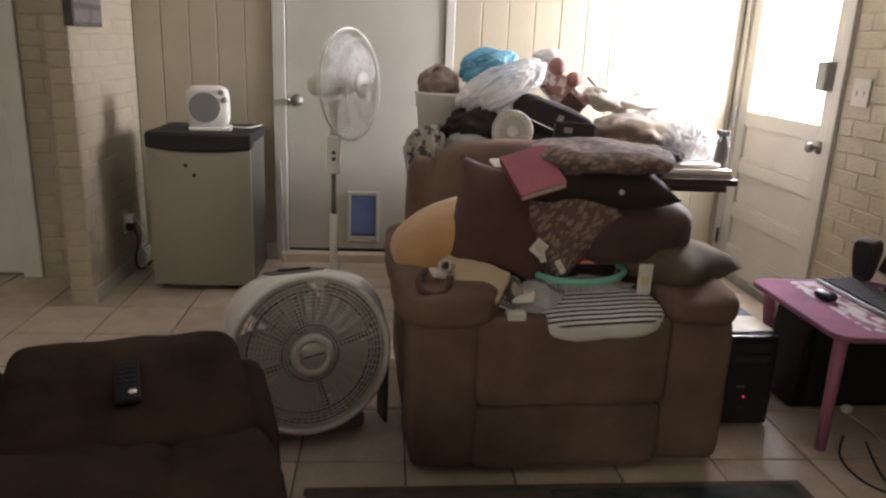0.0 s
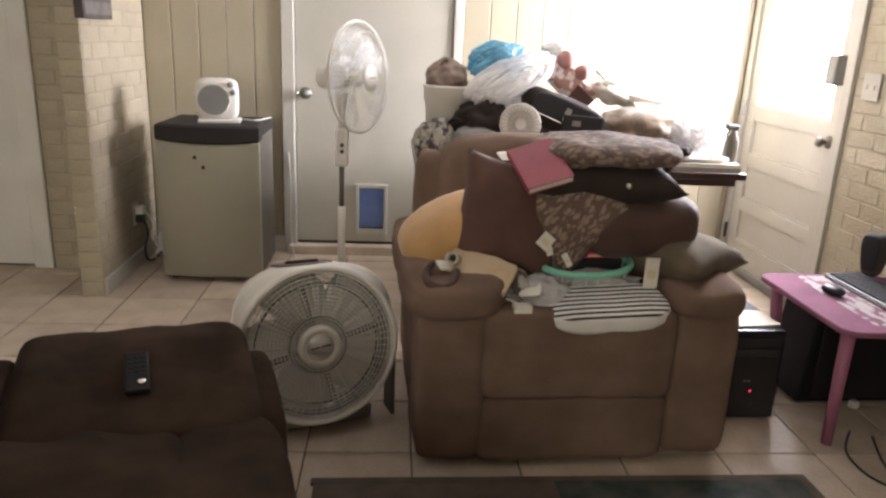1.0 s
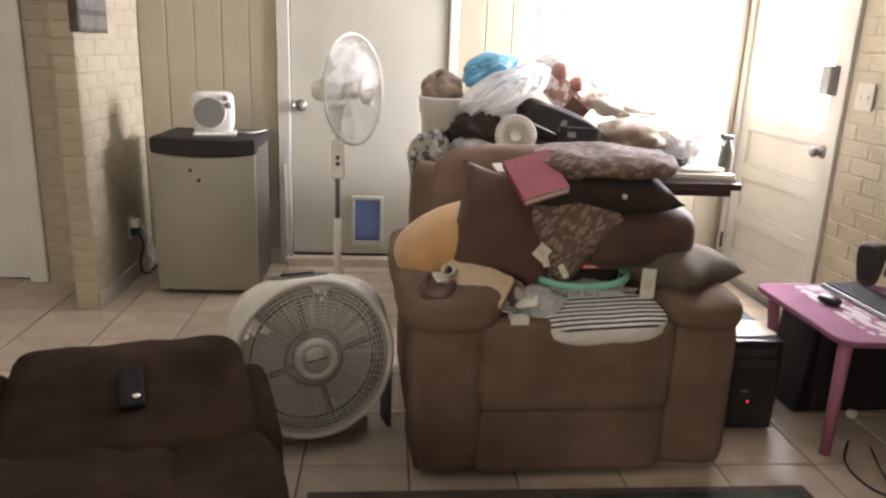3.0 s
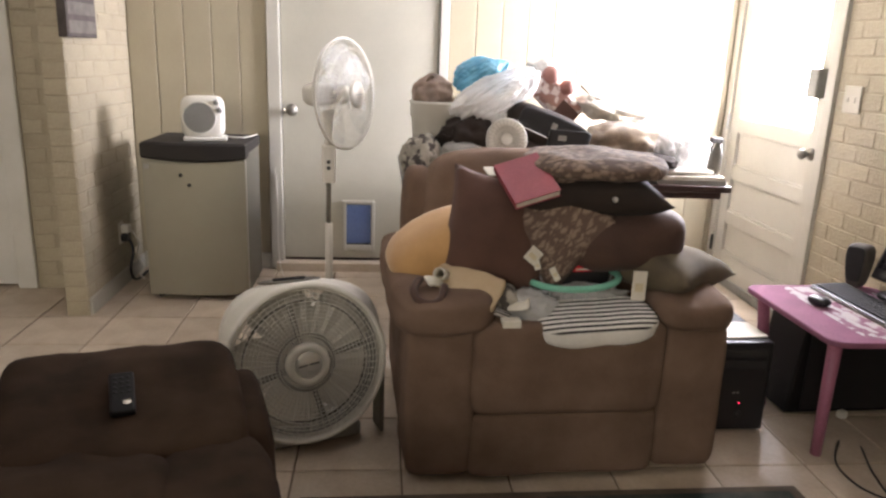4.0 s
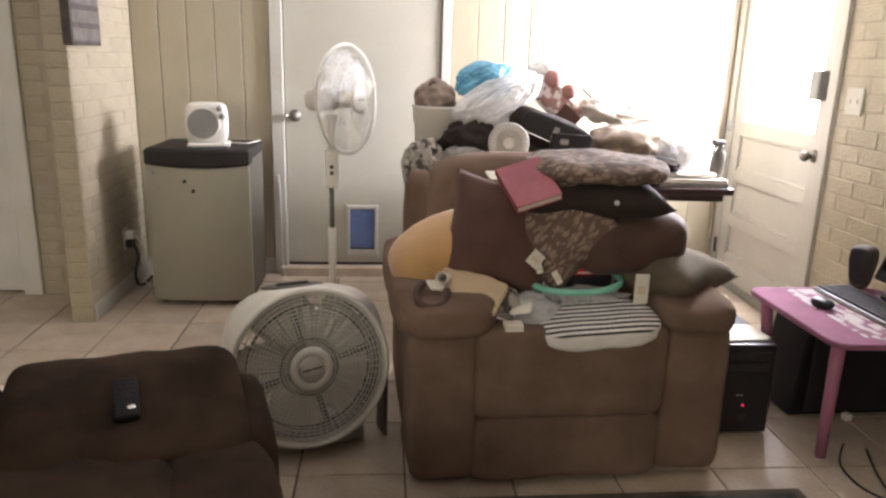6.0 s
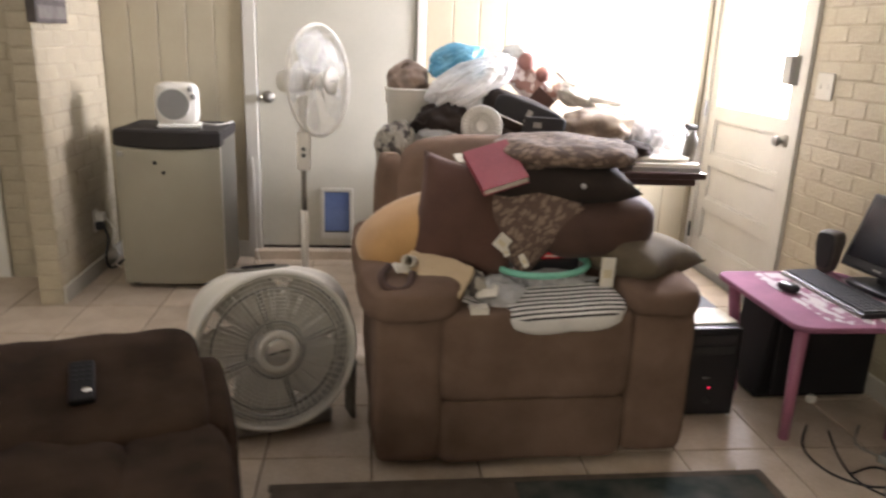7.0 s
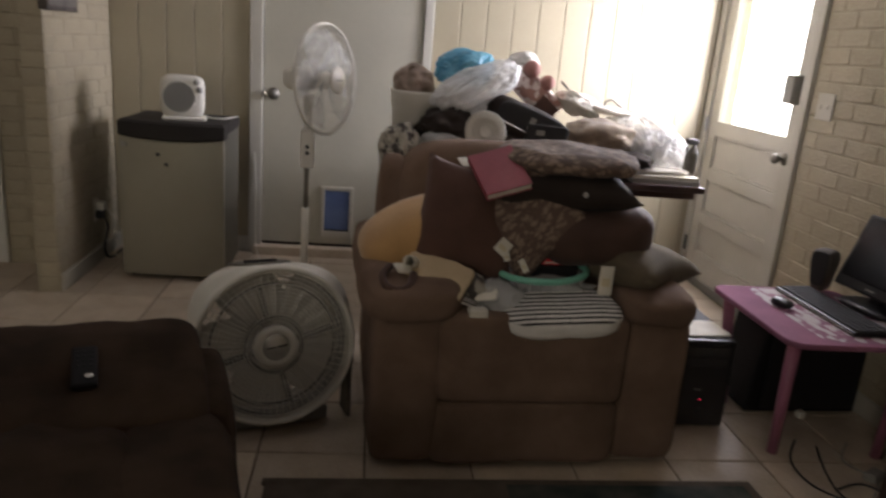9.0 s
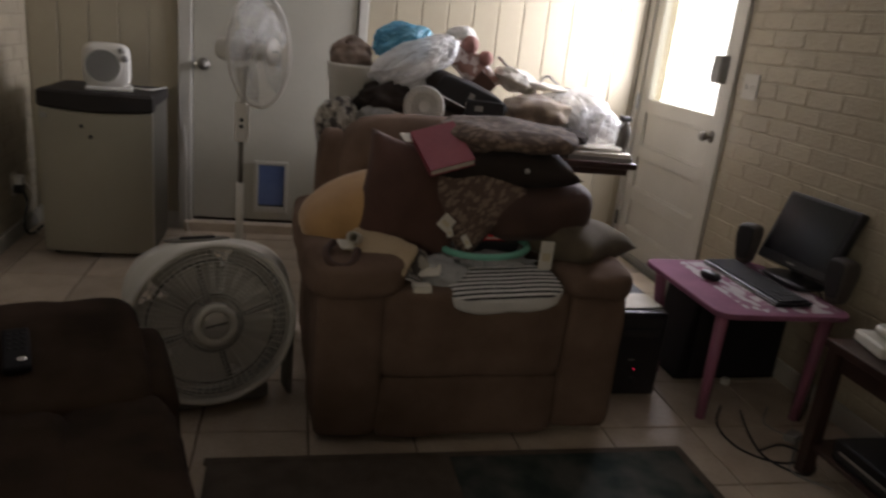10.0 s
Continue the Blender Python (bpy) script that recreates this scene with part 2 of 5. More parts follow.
M_PINKTOP = mat("faded_pink_top", (0.27, 0.115, 0.18), (0.23, 0.10, 0.155), rough=0.85, scale=9, bump=0.05)
M_SPKGREY = mat("grey_brown_plastic", (0.075, 0.062, 0.054), (0.06, 0.05, 0.043), rough=0.6, bump=0.06)
M_FRTOP = mat("brown_black_plastic", (0.017, 0.0125, 0.0105), (0.011, 0.008, 0.007), rough=0.7, bump=0.06)
# pale paint made lighter than M_WHITE to stand in for light in the passage
M_PASSAGE_LIT = mat("lit_passage_paint", (0.66, 0.64, 0.59), (0.60, 0.58, 0.52), rough=0.5, scale=4, fine=50, bump=0.02, grain=0.05)
M_BADGE = mat("silvered_badge", (0.80, 0.79, 0.76), (0.70, 0.69, 0.65), rough=0.25, metal=0.55, bump=0.02, grain=0.05)
M_SPOKE = mat("brown_grey_plastic", (0.135, 0.12, 0.098), rough=0.6, bump=0.05)
M_SCREEN = mat("dark_screen", (0.010, 0.010, 0.012), rough=0.18, bump=0.0)


# worn, nearly matt surfaces
for m, level in ((M_PINKTOP, 0.12), (M_PRINT, 0.12), (M_SOFA, 0.15), (M_BROWN, 0.15), (M_TILE, 0.35), (M_REMOTE, 0.25)):
    m.node_tree.nodes["Principled BSDF"].inputs["Specular IOR Level"].default_value = level


# ---- builders ----
def part(name, bm, material, parent=None, label="", smooth=False, at=None):
    me = bpy.data.meshes.new(name)
    bmesh.ops.recalc_face_normals(bm, faces=bm.faces)
    for f in bm.faces:
        f.smooth = smooth
    bm.to_mesh(me)
    bm.free()
    me.materials.append(material)
    ob = new(name, me)
    if parent:
        ob.parent = parent
    if at is not None:
        ob.matrix_basis = at
    return tagged(ob, label=label)


def thing(name, m, label, category, group=""):
    ob = new(name)
    ob.empty_display_size = 0.1
    ob.matrix_basis = m
    return tagged(ob, label, category, group)


def box(x0, x1, y0, y1, z0, z1, r=0.0, seg=2, bm=None):
    b = bmesh.new()
    bmesh.ops.create_cube(b, size=1)
    for v in b.verts:
        v.co = Vector(((x0 + x1) / 2 + v.co.x * (x1 - x0), (y0 + y1) / 2 + v.co.y * (y1 - y0), (z0 + z1) / 2 + v.co.z * (z1 - z0)))
    if r:
        bmesh.ops.bevel(b, geom=list(b.edges), offset=r, segments=seg, affect="EDGES", profile=0.5)
    return join(bm, b) if bm else b


def join(bm, b):
    me = bpy.data.meshes.new("t")
    b.to_mesh(me)
    b.free()
    bm.from_mesh(me)
    bpy.data.meshes.remove(me)
    return bm


def puff(sx, sy, sz, p=4.0, n=9, wrinkle=0.006, freq=7.0, seed=0.0, c=(0, 0, 0)):
    """A stuffed block: a rounded superellipsoid with soft dents."""
    b = bmesh.new()
    bmesh.ops.create_cube(b, size=2)
    bmesh.ops.subdivide_edges(b, edges=list(b.edges), cuts=n, use_grid_fill=True)
    for v in b.verts:
        x, y, z = v.co
        k = (abs(x) ** p + abs(y) ** p + abs(z) ** p) ** (1 / p)
        d = Vector((x / k * sx / 2, y / k * sy / 2, z / k * sz / 2))
        q = noise.noise(d * freq + Vector((seed, seed * 1.7, 3.1)))
        q2 = noise.noise(d * freq * 2.6 + Vector((seed * 2.1, 5.3, seed)))
        out = Vector((x / sx, y / sy, z / sz)).normalized()
        v.co = d + out * (q + 0.5 * q2) * wrinkle + Vector(c)
    return b


def pillow(w, h, t, seed=0.0, n=18, wrinkle=0.006):
    """A square cushion with pointed corners, lying in its own xy plane."""
    b = bmesh.new()
    grid = []
    for side in (1, -1):
        rows = []
        for i in range(n + 1):
            row = []
            for j in range(n + 1):
                u, v = 2 * i / n - 1, 2 * j / n - 1
                x = w / 2 * u * (1 - 0.10 * (1 - v * v) * u * u)
                y = h / 2 * v * (1 - 0.10 * (1 - u * u) * v * v)
                k = max(0.0, (1 - u * u) * (1 - v * v)) ** 0.42
                q = noise.noise(Vector((x * 9 + seed, y * 9, side * 2.0))) + 0.6 * noise.noise(Vector((x * 24, y * 24 + seed, side)))
                z = side * (t / 2 * k + wrinkle * q * min(1, 3 * k))
                row.append(b.verts.new((x, y, z if k > 0 else 0)))
            rows.append(row)
        grid.append(rows)
    for s, rows in enumerate(grid):
        for i in range(n):
            for j in range(n):
                q = (rows[i][j], rows[i + 1][j], rows[i + 1][j + 1], rows[i][j + 1])
                b.faces.new(q if s == 0 else q[::-1])
    bmesh.ops.remove_doubles(b, verts=list(b.verts), dist=0.0006)
    return b


def crumple(rx, ry, rz, seed, amount=0.28, sub=5, sharp=True, flat=None):
    """A crumpled bag or bundle: a ball folded by ridged noise, with a flattened foot."""
    b = bmesh.new()
    bmesh.ops.create_icosphere(b, subdivisions=sub, radius=1)
    off = Vector((seed * 3.7, seed * 1.3, seed * 5.1))
    for v in b.verts:
        d = v.co.normalized()
        q = noise.noise(d * 1.6 + off) * 0.8
        r = 1 - abs(noise.noise(d * 3.4 + off)) * 2.0 if sharp else noise.noise(d * 3.0 + off)
        s = 1 - abs(noise.noise(d * 8.0 + off)) * 2.0
        k = 1 + amount * (q + 0.5 * r + 0.10 * s)
        v.co = Vector((d.x * rx, d.y * ry, d.z * rz)) * k
        if flat is not None and v.co.z < flat:
            v.co.z = flat + (v.co.z - flat) * 0.1
    return b


def bag(rx, ry, rz, seed, knot=(0.5, -0.2, 0.8), pleat=0.16, sag=0.25):
    """A thin plastic bag, its pleats running out from the knot."""
    b = bmesh.new()
    bmesh.ops.create_icosphere(b, subdivisions=6, radius=1)
    k = Vector(knot).normalized()
    u = k.cross(Vector((0, 1, 0.2))).normalized()
    w = k.cross(u)
    off = Vector((seed * 2.3, seed * 4.1, seed))
    for v in b.verts:
        d = v.co.normalized()
        c = max(-1.0, min(1.0, d.dot(k)))
        th = math.acos(c)
        ph = Vector((d.dot(u), d.dot(w), 0))
        ph = ph.normalized() if ph.length > 1e-6 else Vector((1, 0, 0))
        fold = 1 - 2.2 * abs(noise.noise(ph * 2.6 + off + Vector((0, 0, th * 0.7))))
        fine = 1 - 2.2 * abs(noise.noise(ph * 6.5 + off * 1.7 + Vector((0, 0, th * 1.6))))
        crease = 1 - 2.0 * abs(noise.noise(d * 4.5 + off))
        soft = noise.noise(d * 1.3 + off)
        rad = 1 + pleat * (fold + 0.45 * fine) * math.sin(th) ** 0.7 + 0.05 * crease + sag * soft
        if th < 0.5:
            rad += 0.25 * (0.5 - th)
        v.co = Vector((d.x * rx, d.y * ry, d.z * rz)) * rad
    return b


def lathe(profile, n=40, axis="Z", c=(0, 0, 0)):
    b = bmesh.new()
    rings = []
    for r, z in profile:
        ring = []
        for i in range(n):
            a = 2 * math.pi * i / n
            co = (r * math.cos(a), r * math.sin(a), z) if axis == "Z" else (r * math.cos(a), z, r * math.sin(a))
            ring.append(b.verts.new(Vector(co) + Vector(c)))
        rings.append(ring)
    for r0, r1 in zip(rings, rings[1:]):
        for i in range(n):
            b.faces.new((r0[i], r0[(i + 1) % n], r1[(i + 1) % n], r1[i]))
    for ring, (r, _) in ((rings[0], profile[0]), (rings[-1], profile[-1])):
        if r > 1e-5:
            b.faces.new(ring)
    bmesh.ops.remove_doubles(b, verts=list(b.verts), dist=1e-5)
    return b


def smoothed(pts, steps=6):
    out = []
    p = [Vector(pts[0])] + [Vector(q) for q in pts] + [Vector(pts[-1])]
    for i in range(1, len(p) - 2):
        for s in range(steps):
            t = s / steps
            out.append(0.5 * (2 * p[i] + (p[i + 1] - p[i - 1]) * t + (2 * p[i - 1] - 5 * p[i] + 4 * p[i + 1] - p[i + 2]) * t * t + (3 * p[i] - p[i - 1] - 3 * p[i + 1] + p[i + 2]) * t ** 3))
    return out + [p[-1]]


def tube(pts, r, n=8, closed=False, bm=None, r2=None):
    b = bm or bmesh.new()
    pts = [Vector(p) for p in pts]
    rings = []
    m = len(pts)
    for i, p in enumerate(pts):
        d = (pts[(i + 1) % m] - pts[i - 1]) if closed else (pts[min(i + 1, m - 1)] - pts[max(i - 1, 0)])
        d.normalize()
        u = d.cross(Vector((0, 0, 1)) if abs(d.z) < 0.9 else Vector((1, 0, 0))).normalized()
        w = d.cross(u)
        rr = r if r2 is None else r + (r2 - r) * i / (m - 1)
        rings.append([b.verts.new(p + (u * math.cos(2 * math.pi * k / n) + w * math.sin(2 * math.pi * k / n)) * rr) for k in range(n)])
    pairs = list(zip(rings, rings[1:])) + ([(rings[-1], rings[0])] if closed else [])
    for a, c in pairs:
        for k in range(n):
            b.faces.new((a[k], a[(k + 1) % n], c[(k + 1) % n], c[k]))
    if not closed:
        b.faces.new(rings[0])
        b.faces.new(rings[-1])
    return b


def hoop(r, y, wire, n=64, sides=5, bm=None, c=(0, 0)):
    return tube([(c[0] + r * math.cos(2 * math.pi * i / n), y, c[1] + r * math.sin(2 * math.pi * i / n)) for i in range(n)], wire, sides, True, bm)


def basis(at, u, v):
    """The pose whose x runs along u and whose y runs nearly along v."""
    x = Vector(u).normalized()
    z = x.cross(Vector(v)).normalized()
    y = z.cross(x)
    m = Matrix((x, y, z)).transposed().to_4x4()
    m.translation = Vector(at)
    return m


def solo(name, bm, material, m, label, category, smooth=True, group=""):
    ob = part(name, bm, material, None, label, smooth, m)
    return tagged(ob, category=category, group=group)


# ---- the room ----
NY, EX, WX, TOP = 4.45, 2.02, -1.5, 2.44
SOUTH, FARW = -2.6, -3.1


def structure(name, bm, material, label=""):
    return tagged(part(name, bm, material, None, label), kind="structure")


floor = structure("floor", box(FARW, EX + 0.2, SOUTH, NY + 0.2, -0.12, -0.006), M_GROUT, "cream ceramic floor tiles with brown grout")
ceiling = structure("ceiling", box(FARW - 0.1, EX + 0.2, SOUTH - 0.1, NY + 0.3, TOP, TOP + 0.1), M_CEIL)
# south wall with an added opening and frame, out of view, for the fill lamp
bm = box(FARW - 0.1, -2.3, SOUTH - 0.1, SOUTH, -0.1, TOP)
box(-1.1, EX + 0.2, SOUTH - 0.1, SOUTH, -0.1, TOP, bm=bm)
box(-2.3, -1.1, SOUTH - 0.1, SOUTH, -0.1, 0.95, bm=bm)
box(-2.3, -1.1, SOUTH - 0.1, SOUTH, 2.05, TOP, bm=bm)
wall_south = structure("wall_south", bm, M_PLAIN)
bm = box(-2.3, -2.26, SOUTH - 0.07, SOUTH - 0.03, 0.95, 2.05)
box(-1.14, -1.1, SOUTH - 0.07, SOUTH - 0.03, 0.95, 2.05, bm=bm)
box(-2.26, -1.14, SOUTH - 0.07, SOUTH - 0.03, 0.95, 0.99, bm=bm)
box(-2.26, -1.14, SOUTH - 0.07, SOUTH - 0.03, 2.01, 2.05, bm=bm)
window_1 = structure("window_1", bm, M_WHITE, "white frame of an added, unseen window")
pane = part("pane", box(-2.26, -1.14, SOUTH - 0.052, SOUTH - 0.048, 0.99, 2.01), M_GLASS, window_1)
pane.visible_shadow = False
wall_far_west = structure("wall_far_west", box(FARW - 0.1, FARW, SOUTH, 4.02, -0.1, TOP), M_PLAIN)

# north wall: backing with the opening for the flush door
bm = box(FARW, -0.66, NY + 0.012, NY + 0.15, -0.1, TOP)
box(0.25, EX + 0.2, NY + 0.012, NY + 0.15, -0.1, TOP, bm=bm)
box(-0.66, 0.25, NY + 0.012, NY + 0.15, 2.06, TOP, bm=bm)
box(-0.66, 0.25, NY + 0.10, NY + 0.15, -0.1, 2.06, bm=bm)
wall_north = structure("wall_north", bm, M_PANEL, "cream painted vertical tongue and groove panelling")

# east wall: backing with the opening for the glazed door
bm = box(EX + 0.0028, EX + 0.16, SOUTH, 3.40, -0.1, TOP)
box(EX + 0.003, EX + 0.16, 3.40, NY + 0.012, 2.06, TOP, bm=bm)
box(EX + 0.003, EX + 0.16, 4.41, NY + 0.012, -0.1, 2.06, bm=bm)
wall_east = structure("wall_east", bm, M_MORTAR, "cream painted brick wall")

# west brick wall stub beside the fridge, and the wall of the passage behind it
wall_west = structure("wall_west", box(WX - 0.105, WX - 0.0030, 3.60, NY + 0.01, -0.1, TOP), M_MORTAR, "cream painted brick wall stub")
wall_passage = structure("wall_passage", box(-1.93, WX - 0.106, 4.028, 4.12, -0.1, TOP), M_MORTAR, "cream painted brick return in the passage")
wall_passage_end = structure("wall_passage_end", box(FARW, -2.86, 4.028, 4.12, -0.1, TOP), M_PLAIN)
wall_passage_head = structure("wall_passage_head", box(-2.86, -1.93, 4.028, 4.12, 2.06, TOP), M_PLAIN)

baseboard = structure("baseboard", box(WX - 0.006, WX + 0.012, 3.612, NY, 0.0, 0.085, 0.004), M_WHITE, "white painted baseboard")
structure("baseboard", box(-1.49, -0.735, NY - 0.013, NY - 0.001, 0.0, 0.10, 0.004), M_WHITE)
structure("baseboard", box(0.31, EX, NY - 0.013, NY - 0.001, 0.0, 0.10, 0.004), M_WHITE)
structure("baseboard", box(EX - 0.012, EX + 0.006, SOUTH, 3.36, 0.0, 0.085, 0.004), M_WHITE)


def casing(name, bm):
    return structure(name, bm, M_WHITE, "white painted door casing")


casing("trim", box(-0.735, -0.66, NY - 0.022, NY + 0.02, 0.0, 2.12, 0.006))
casing("trim", box(0.25, 0.305, NY - 0.012, NY + 0.02, 0.0, 2.12, 0.006))
casing("trim", box(-0.659, 0.249, NY - 0.020, NY + 0.02, 2.055, 2.12, 0.006))
structure("threshold", box(-0.70, 0.29, NY - 0.065, NY + 0.09, -0.01, 0.055, 0.006), M_TILE, "raised tiled door sill")
casing("trim", box(EX - 0.018, EX + 0.03, 3.365, 3.435, 0.0, 2.12, 0.006))
casing("trim", box(EX - 0.005, EX + 0.03, 4.375, 4.435, 0.0, 2.12, 0.006))
casing("trim", box(EX - 0.016, EX + 0.03, 3.436, 4.374, 2.04, 2.12, 0.006))
structure("trim", box(-2.025, -1.925, 4.005, 4.05, 0.0, 2.12, 0.008), M_PASSAGE_LIT, "white painted door casing")
structure("trim", box(-2.86, -2.78, 4.005, 4.05, 0.0, 2.12, 0.008), M_PASSAGE_LIT, "white painted door casing")

# flush door with the pet flap
door_1 = structure("door_1", box(-0.655, 0.245, NY - 0.02 + 0.025, NY - 0.02 + 0.065, 0.072, 2.045, 0.003), M_DOOR, "white flush back door, closed")
# solid dark strip fills the gap, its shade put in as colour
part("gap_shade", box(-0.655, 0.245, NY - 0.02 + 0.03, NY - 0.02 + 0.06, 0.055, 0.071), M_DARK, door_1, "dark strip painted for the shade under the door")
bm = box(-0.305, -0.283, NY - 0.02 + 0.008, NY - 0.02 + 0.026, 0.12, 0.435, 0.004)
box(-0.132, -0.110, NY - 0.02 + 0.008, NY - 0.02 + 0.026, 0.12, 0.435, 0.004, bm=bm)
box(-0.283, -0.132, NY - 0.02 + 0.008, NY - 0.02 + 0.026, 0.412, 0.435, 0.004, bm=bm)
box(-0.283, -0.132, NY - 0.02 + 0.008, NY - 0.02 + 0.026, 0.12, 0.158, 0.004, bm=bm)
pet_frame = part("pet_door_frame", bm, M_WHITE, door_1, "white plastic pet door frame")
part("pet_door_flap", box(-0.282, -0.133, NY - 0.02 + 0.014, NY - 0.02 + 0.022, 0.168, 0.411, 0.002), M_PETBLUE, pet_frame, "translucent blue vinyl flap")
part("flap_edge", box(-0.282, -0.133, NY - 0.02 + 0.012, NY - 0.02 + 0.022, 0.159, 0.168), M_BLACK, pet_frame, "dark magnetic lower edge")
knob = part("door_knob", lathe([(0.0, -0.062), (0.022, -0.060), (0.027, -0.048), (0.020, -0.034), (0.011, -0.028), (0.011, -0.010), (0.033, -0.008), (0.035, 0.0)], 28, "Y", (-0.60, NY - 0.02 + 0.024, 0.965)), M_KNOB, door_1, "dull steel knob on a round rose", True)
part("latch_plate", box(-0.656, -0.648, NY - 0.02 + 0.018, NY - 0.02 + 0.024, 0.93, 1.0), M_GREYPL, door_1)
part("bolt_cap", lathe([(0.0, -0.006), (0.012, -0.005), (0.013, 0.0)], 16, "Y", (-0.645, NY - 0.02 + 0.024, 0.96)), M_CHROME, door_1)

# glazed door in the east wall
DX = EX + 0.012
Y0, Y1 = 3.442, 4.370
bm = box(DX, DX + 0.044, Y0, Y0 + 0.092, 0.02, 2.035, 0.003)
box(DX, DX + 0.044, Y1 - 0.092, Y1, 0.02, 2.035, 0.003, bm=bm)
for z0, z1 in ((0.02, 0.20), (0.385, 0.455), (0.655, 0.725), (0.93, 1.01), (1.90, 2.035)):
    box(DX + 0.0005, DX + 0.0435, Y0 + 0.091, Y1 - 0.091, z0, z1, 0.003, bm=bm)
door_2 = structure("door_2", bm, M_WHITE, "white half-glazed panel door full of daylight, closed")
for z0, z1 in ((0.20, 0.385), (0.455, 0.655), (0.725, 0.93)):
    part("door_panel", box(DX + 0.016, DX + 0.034, Y0 + 0.089, Y1 - 0.089, z0 - 0.003, z1 + 0.003), M_WHITE, door_2)
    bm = box(DX + 0.006, DX + 0.017, Y0 + 0.091, Y1 - 0.091, z0, z0 + 0.014, 0.004)
    box(DX + 0.006, DX + 0.017, Y0 + 0.091, Y1 - 0.091, z1 - 0.014, z1, 0.004, bm=bm)
    part("panel_moulding", bm, M_WHITE, door_2)
pane = part("pane", box(DX + 0.020, DX + 0.024, Y0 + 0.089, Y1 - 0.089, 1.005, 1.905), M_GLASS, door_2, "clear glass flooded with daylight")
pane.visible_shadow = False
part("door_knob", lathe([(0.0, -0.066), (0.020, -0.064), (0.027, -0.050), (0.021, -0.036), (0.011, -0.030), (0.011, -0.010), (0.030, -0.008), (0.032, 0.0)], 28), M_KNOB, door_2, "dull steel knob", True, at=Matrix.Translation((DX, 3.502, 0.905)) @ Euler((0, radians(90), 0)).to_matrix().to_4x4())
part("latch_box", box(EX - 0.045, DX - 0.001, 3.465, 3.545, 1.175, 1.315, 0.008), M_GREYPL, door_2, "grey metal latch box")
part("hinge", box(EX - 0.026, EX - 0.012, 4.345, 4.362, 0.19, 0.285, 0.003), M_BLACK, door_2, "dark hinge")
part("hinge", box(EX - 0.026, EX - 0.012, 4.345, 4.362, 1.70, 1.795, 0.003), M_BLACK, door_2, "dark hinge")
part("hinge", box(EX - 0.026, EX - 0.012, 4.345, 4.362, 0.94, 1.035, 0.003), M_GREYPL, door_2, "painted hinge")
part("door_sweep", box(DX - 0.012, DX - 0.001, Y0 + 0.05, Y1 - 0.05, 0.022, 0.055, 0.002), M_GREYPL, door_2)
# added strip that stops backdrop light leaking under door_2 onto the floor
structure("threshold", box(DX - 0.004, DX + 0.11, 3.436, 4.374, -0.008, 0.019, 0.003), M_GREYPL, "low grey threshold added to block light under the door")
backdrop = structure("backdrop", box(EX + 0.60, EX + 0.62, 2.2, 5.8, 0.0, 3.2), M_DAY)

# passage door beyond the brick stub
door_3 = structure("door_3", box(-2.78, -2.027, 4.05, 4.09, 0.012, 2.05, 0.003), M_PASSAGE_LIT, "pale painted passage door, closed")


def wall_plate(name, m, label, category, plug=False):
    ob = thing(name, m, label, category)
    part("plate", box(-0.037, 0.037, -0.006, 0, -0.06, 0.06, 0.003) if plug else box(-0.06, 0.06, -0.006, 0, -0.06, 0.06, 0.003), M_PLASTIC if plug else M_WHITE, ob)
    if plug:
        part("adapter", box(-0.02, 0.03, -0.05, -0.006, 0.0, 0.045, 0.006), M_PLASTIC, ob, "white plug adapter")
        part("plug", box(-0.03, 0.03, -0.045, -0.006, -0.045, -0.004, 0.006), M_BLACK, ob, "black cord plug")
        part("cord", tube(smoothed([(0, -0.04, -0.03), (0.0, -0.06, -0.10), (-0.03, -0.05, -0.19), (0.0, -0.05, -0.26), (0.10, -0.05, -0.293), (0.24, -0.05, -0.293)]), 0.008), M_BLACK, ob, "black power cord hanging to the floor", True)
        part("spare_cord", tube(smoothed([(0.02, -0.05, 0.01), (0.04, -0.08, -0.06), (0.03, -0.07, -0.14), (0.07, -0.09, -0.21), (0.03, -0.08, -0.25), (0.1, -0.08, -0.296)]), 0.004), M_PLASTIC, ob, "white cord", True)
    else:
        for x in (-0.026, 0.026):
            part("toggle", box(x - 0.005, x + 0.005, -0.011, -0.006, -0.010, 0.010, 0.002), M_WHITE, ob)
    return ob


wall_plate("wall_outlet", pose(WX + 0.001, 4.10, 0.30, 0, 0, 90), "white wall outlet with plugs and hanging cords", "outlet", True)
wall_plate("light_switch", pose(EX - 0.004, 3.235, 1.185, 0, 0, -90), "white light switch plate on painted brick", "switch")

# canvas print on the brick stub
canvas = thing("canvas_print", pose(WX + 0.001, 3.71, 1.325), "small dark wrapped canvas print on painted brick", "picture")
part("canvas", box(0, 0.042, -0.165, 0.175, 0, 0.42, 0.004), M_PICTURE, canvas)
for k in range(5):
    part("printed_band", box(0.0425, 0.0445, -0.15, 0.165, 0.02 + k * 0.08, 0.075 + k * 0.08), M_PICTURE2, canvas)

# ---- fridge and heater ----
fridge = thing("mini_fridge", pose(-1.026, 3.85, 0), "silver and black mini fridge with two dark magnets", "fridge")
part("cabinet", box(-0.254, 0.254, 0.045, 0.46, 0.03, 0.775, 0.008), M_FRSIDE, fridge, "dark grey side casing")
bm = bmesh.new()
n = 24
rows = []
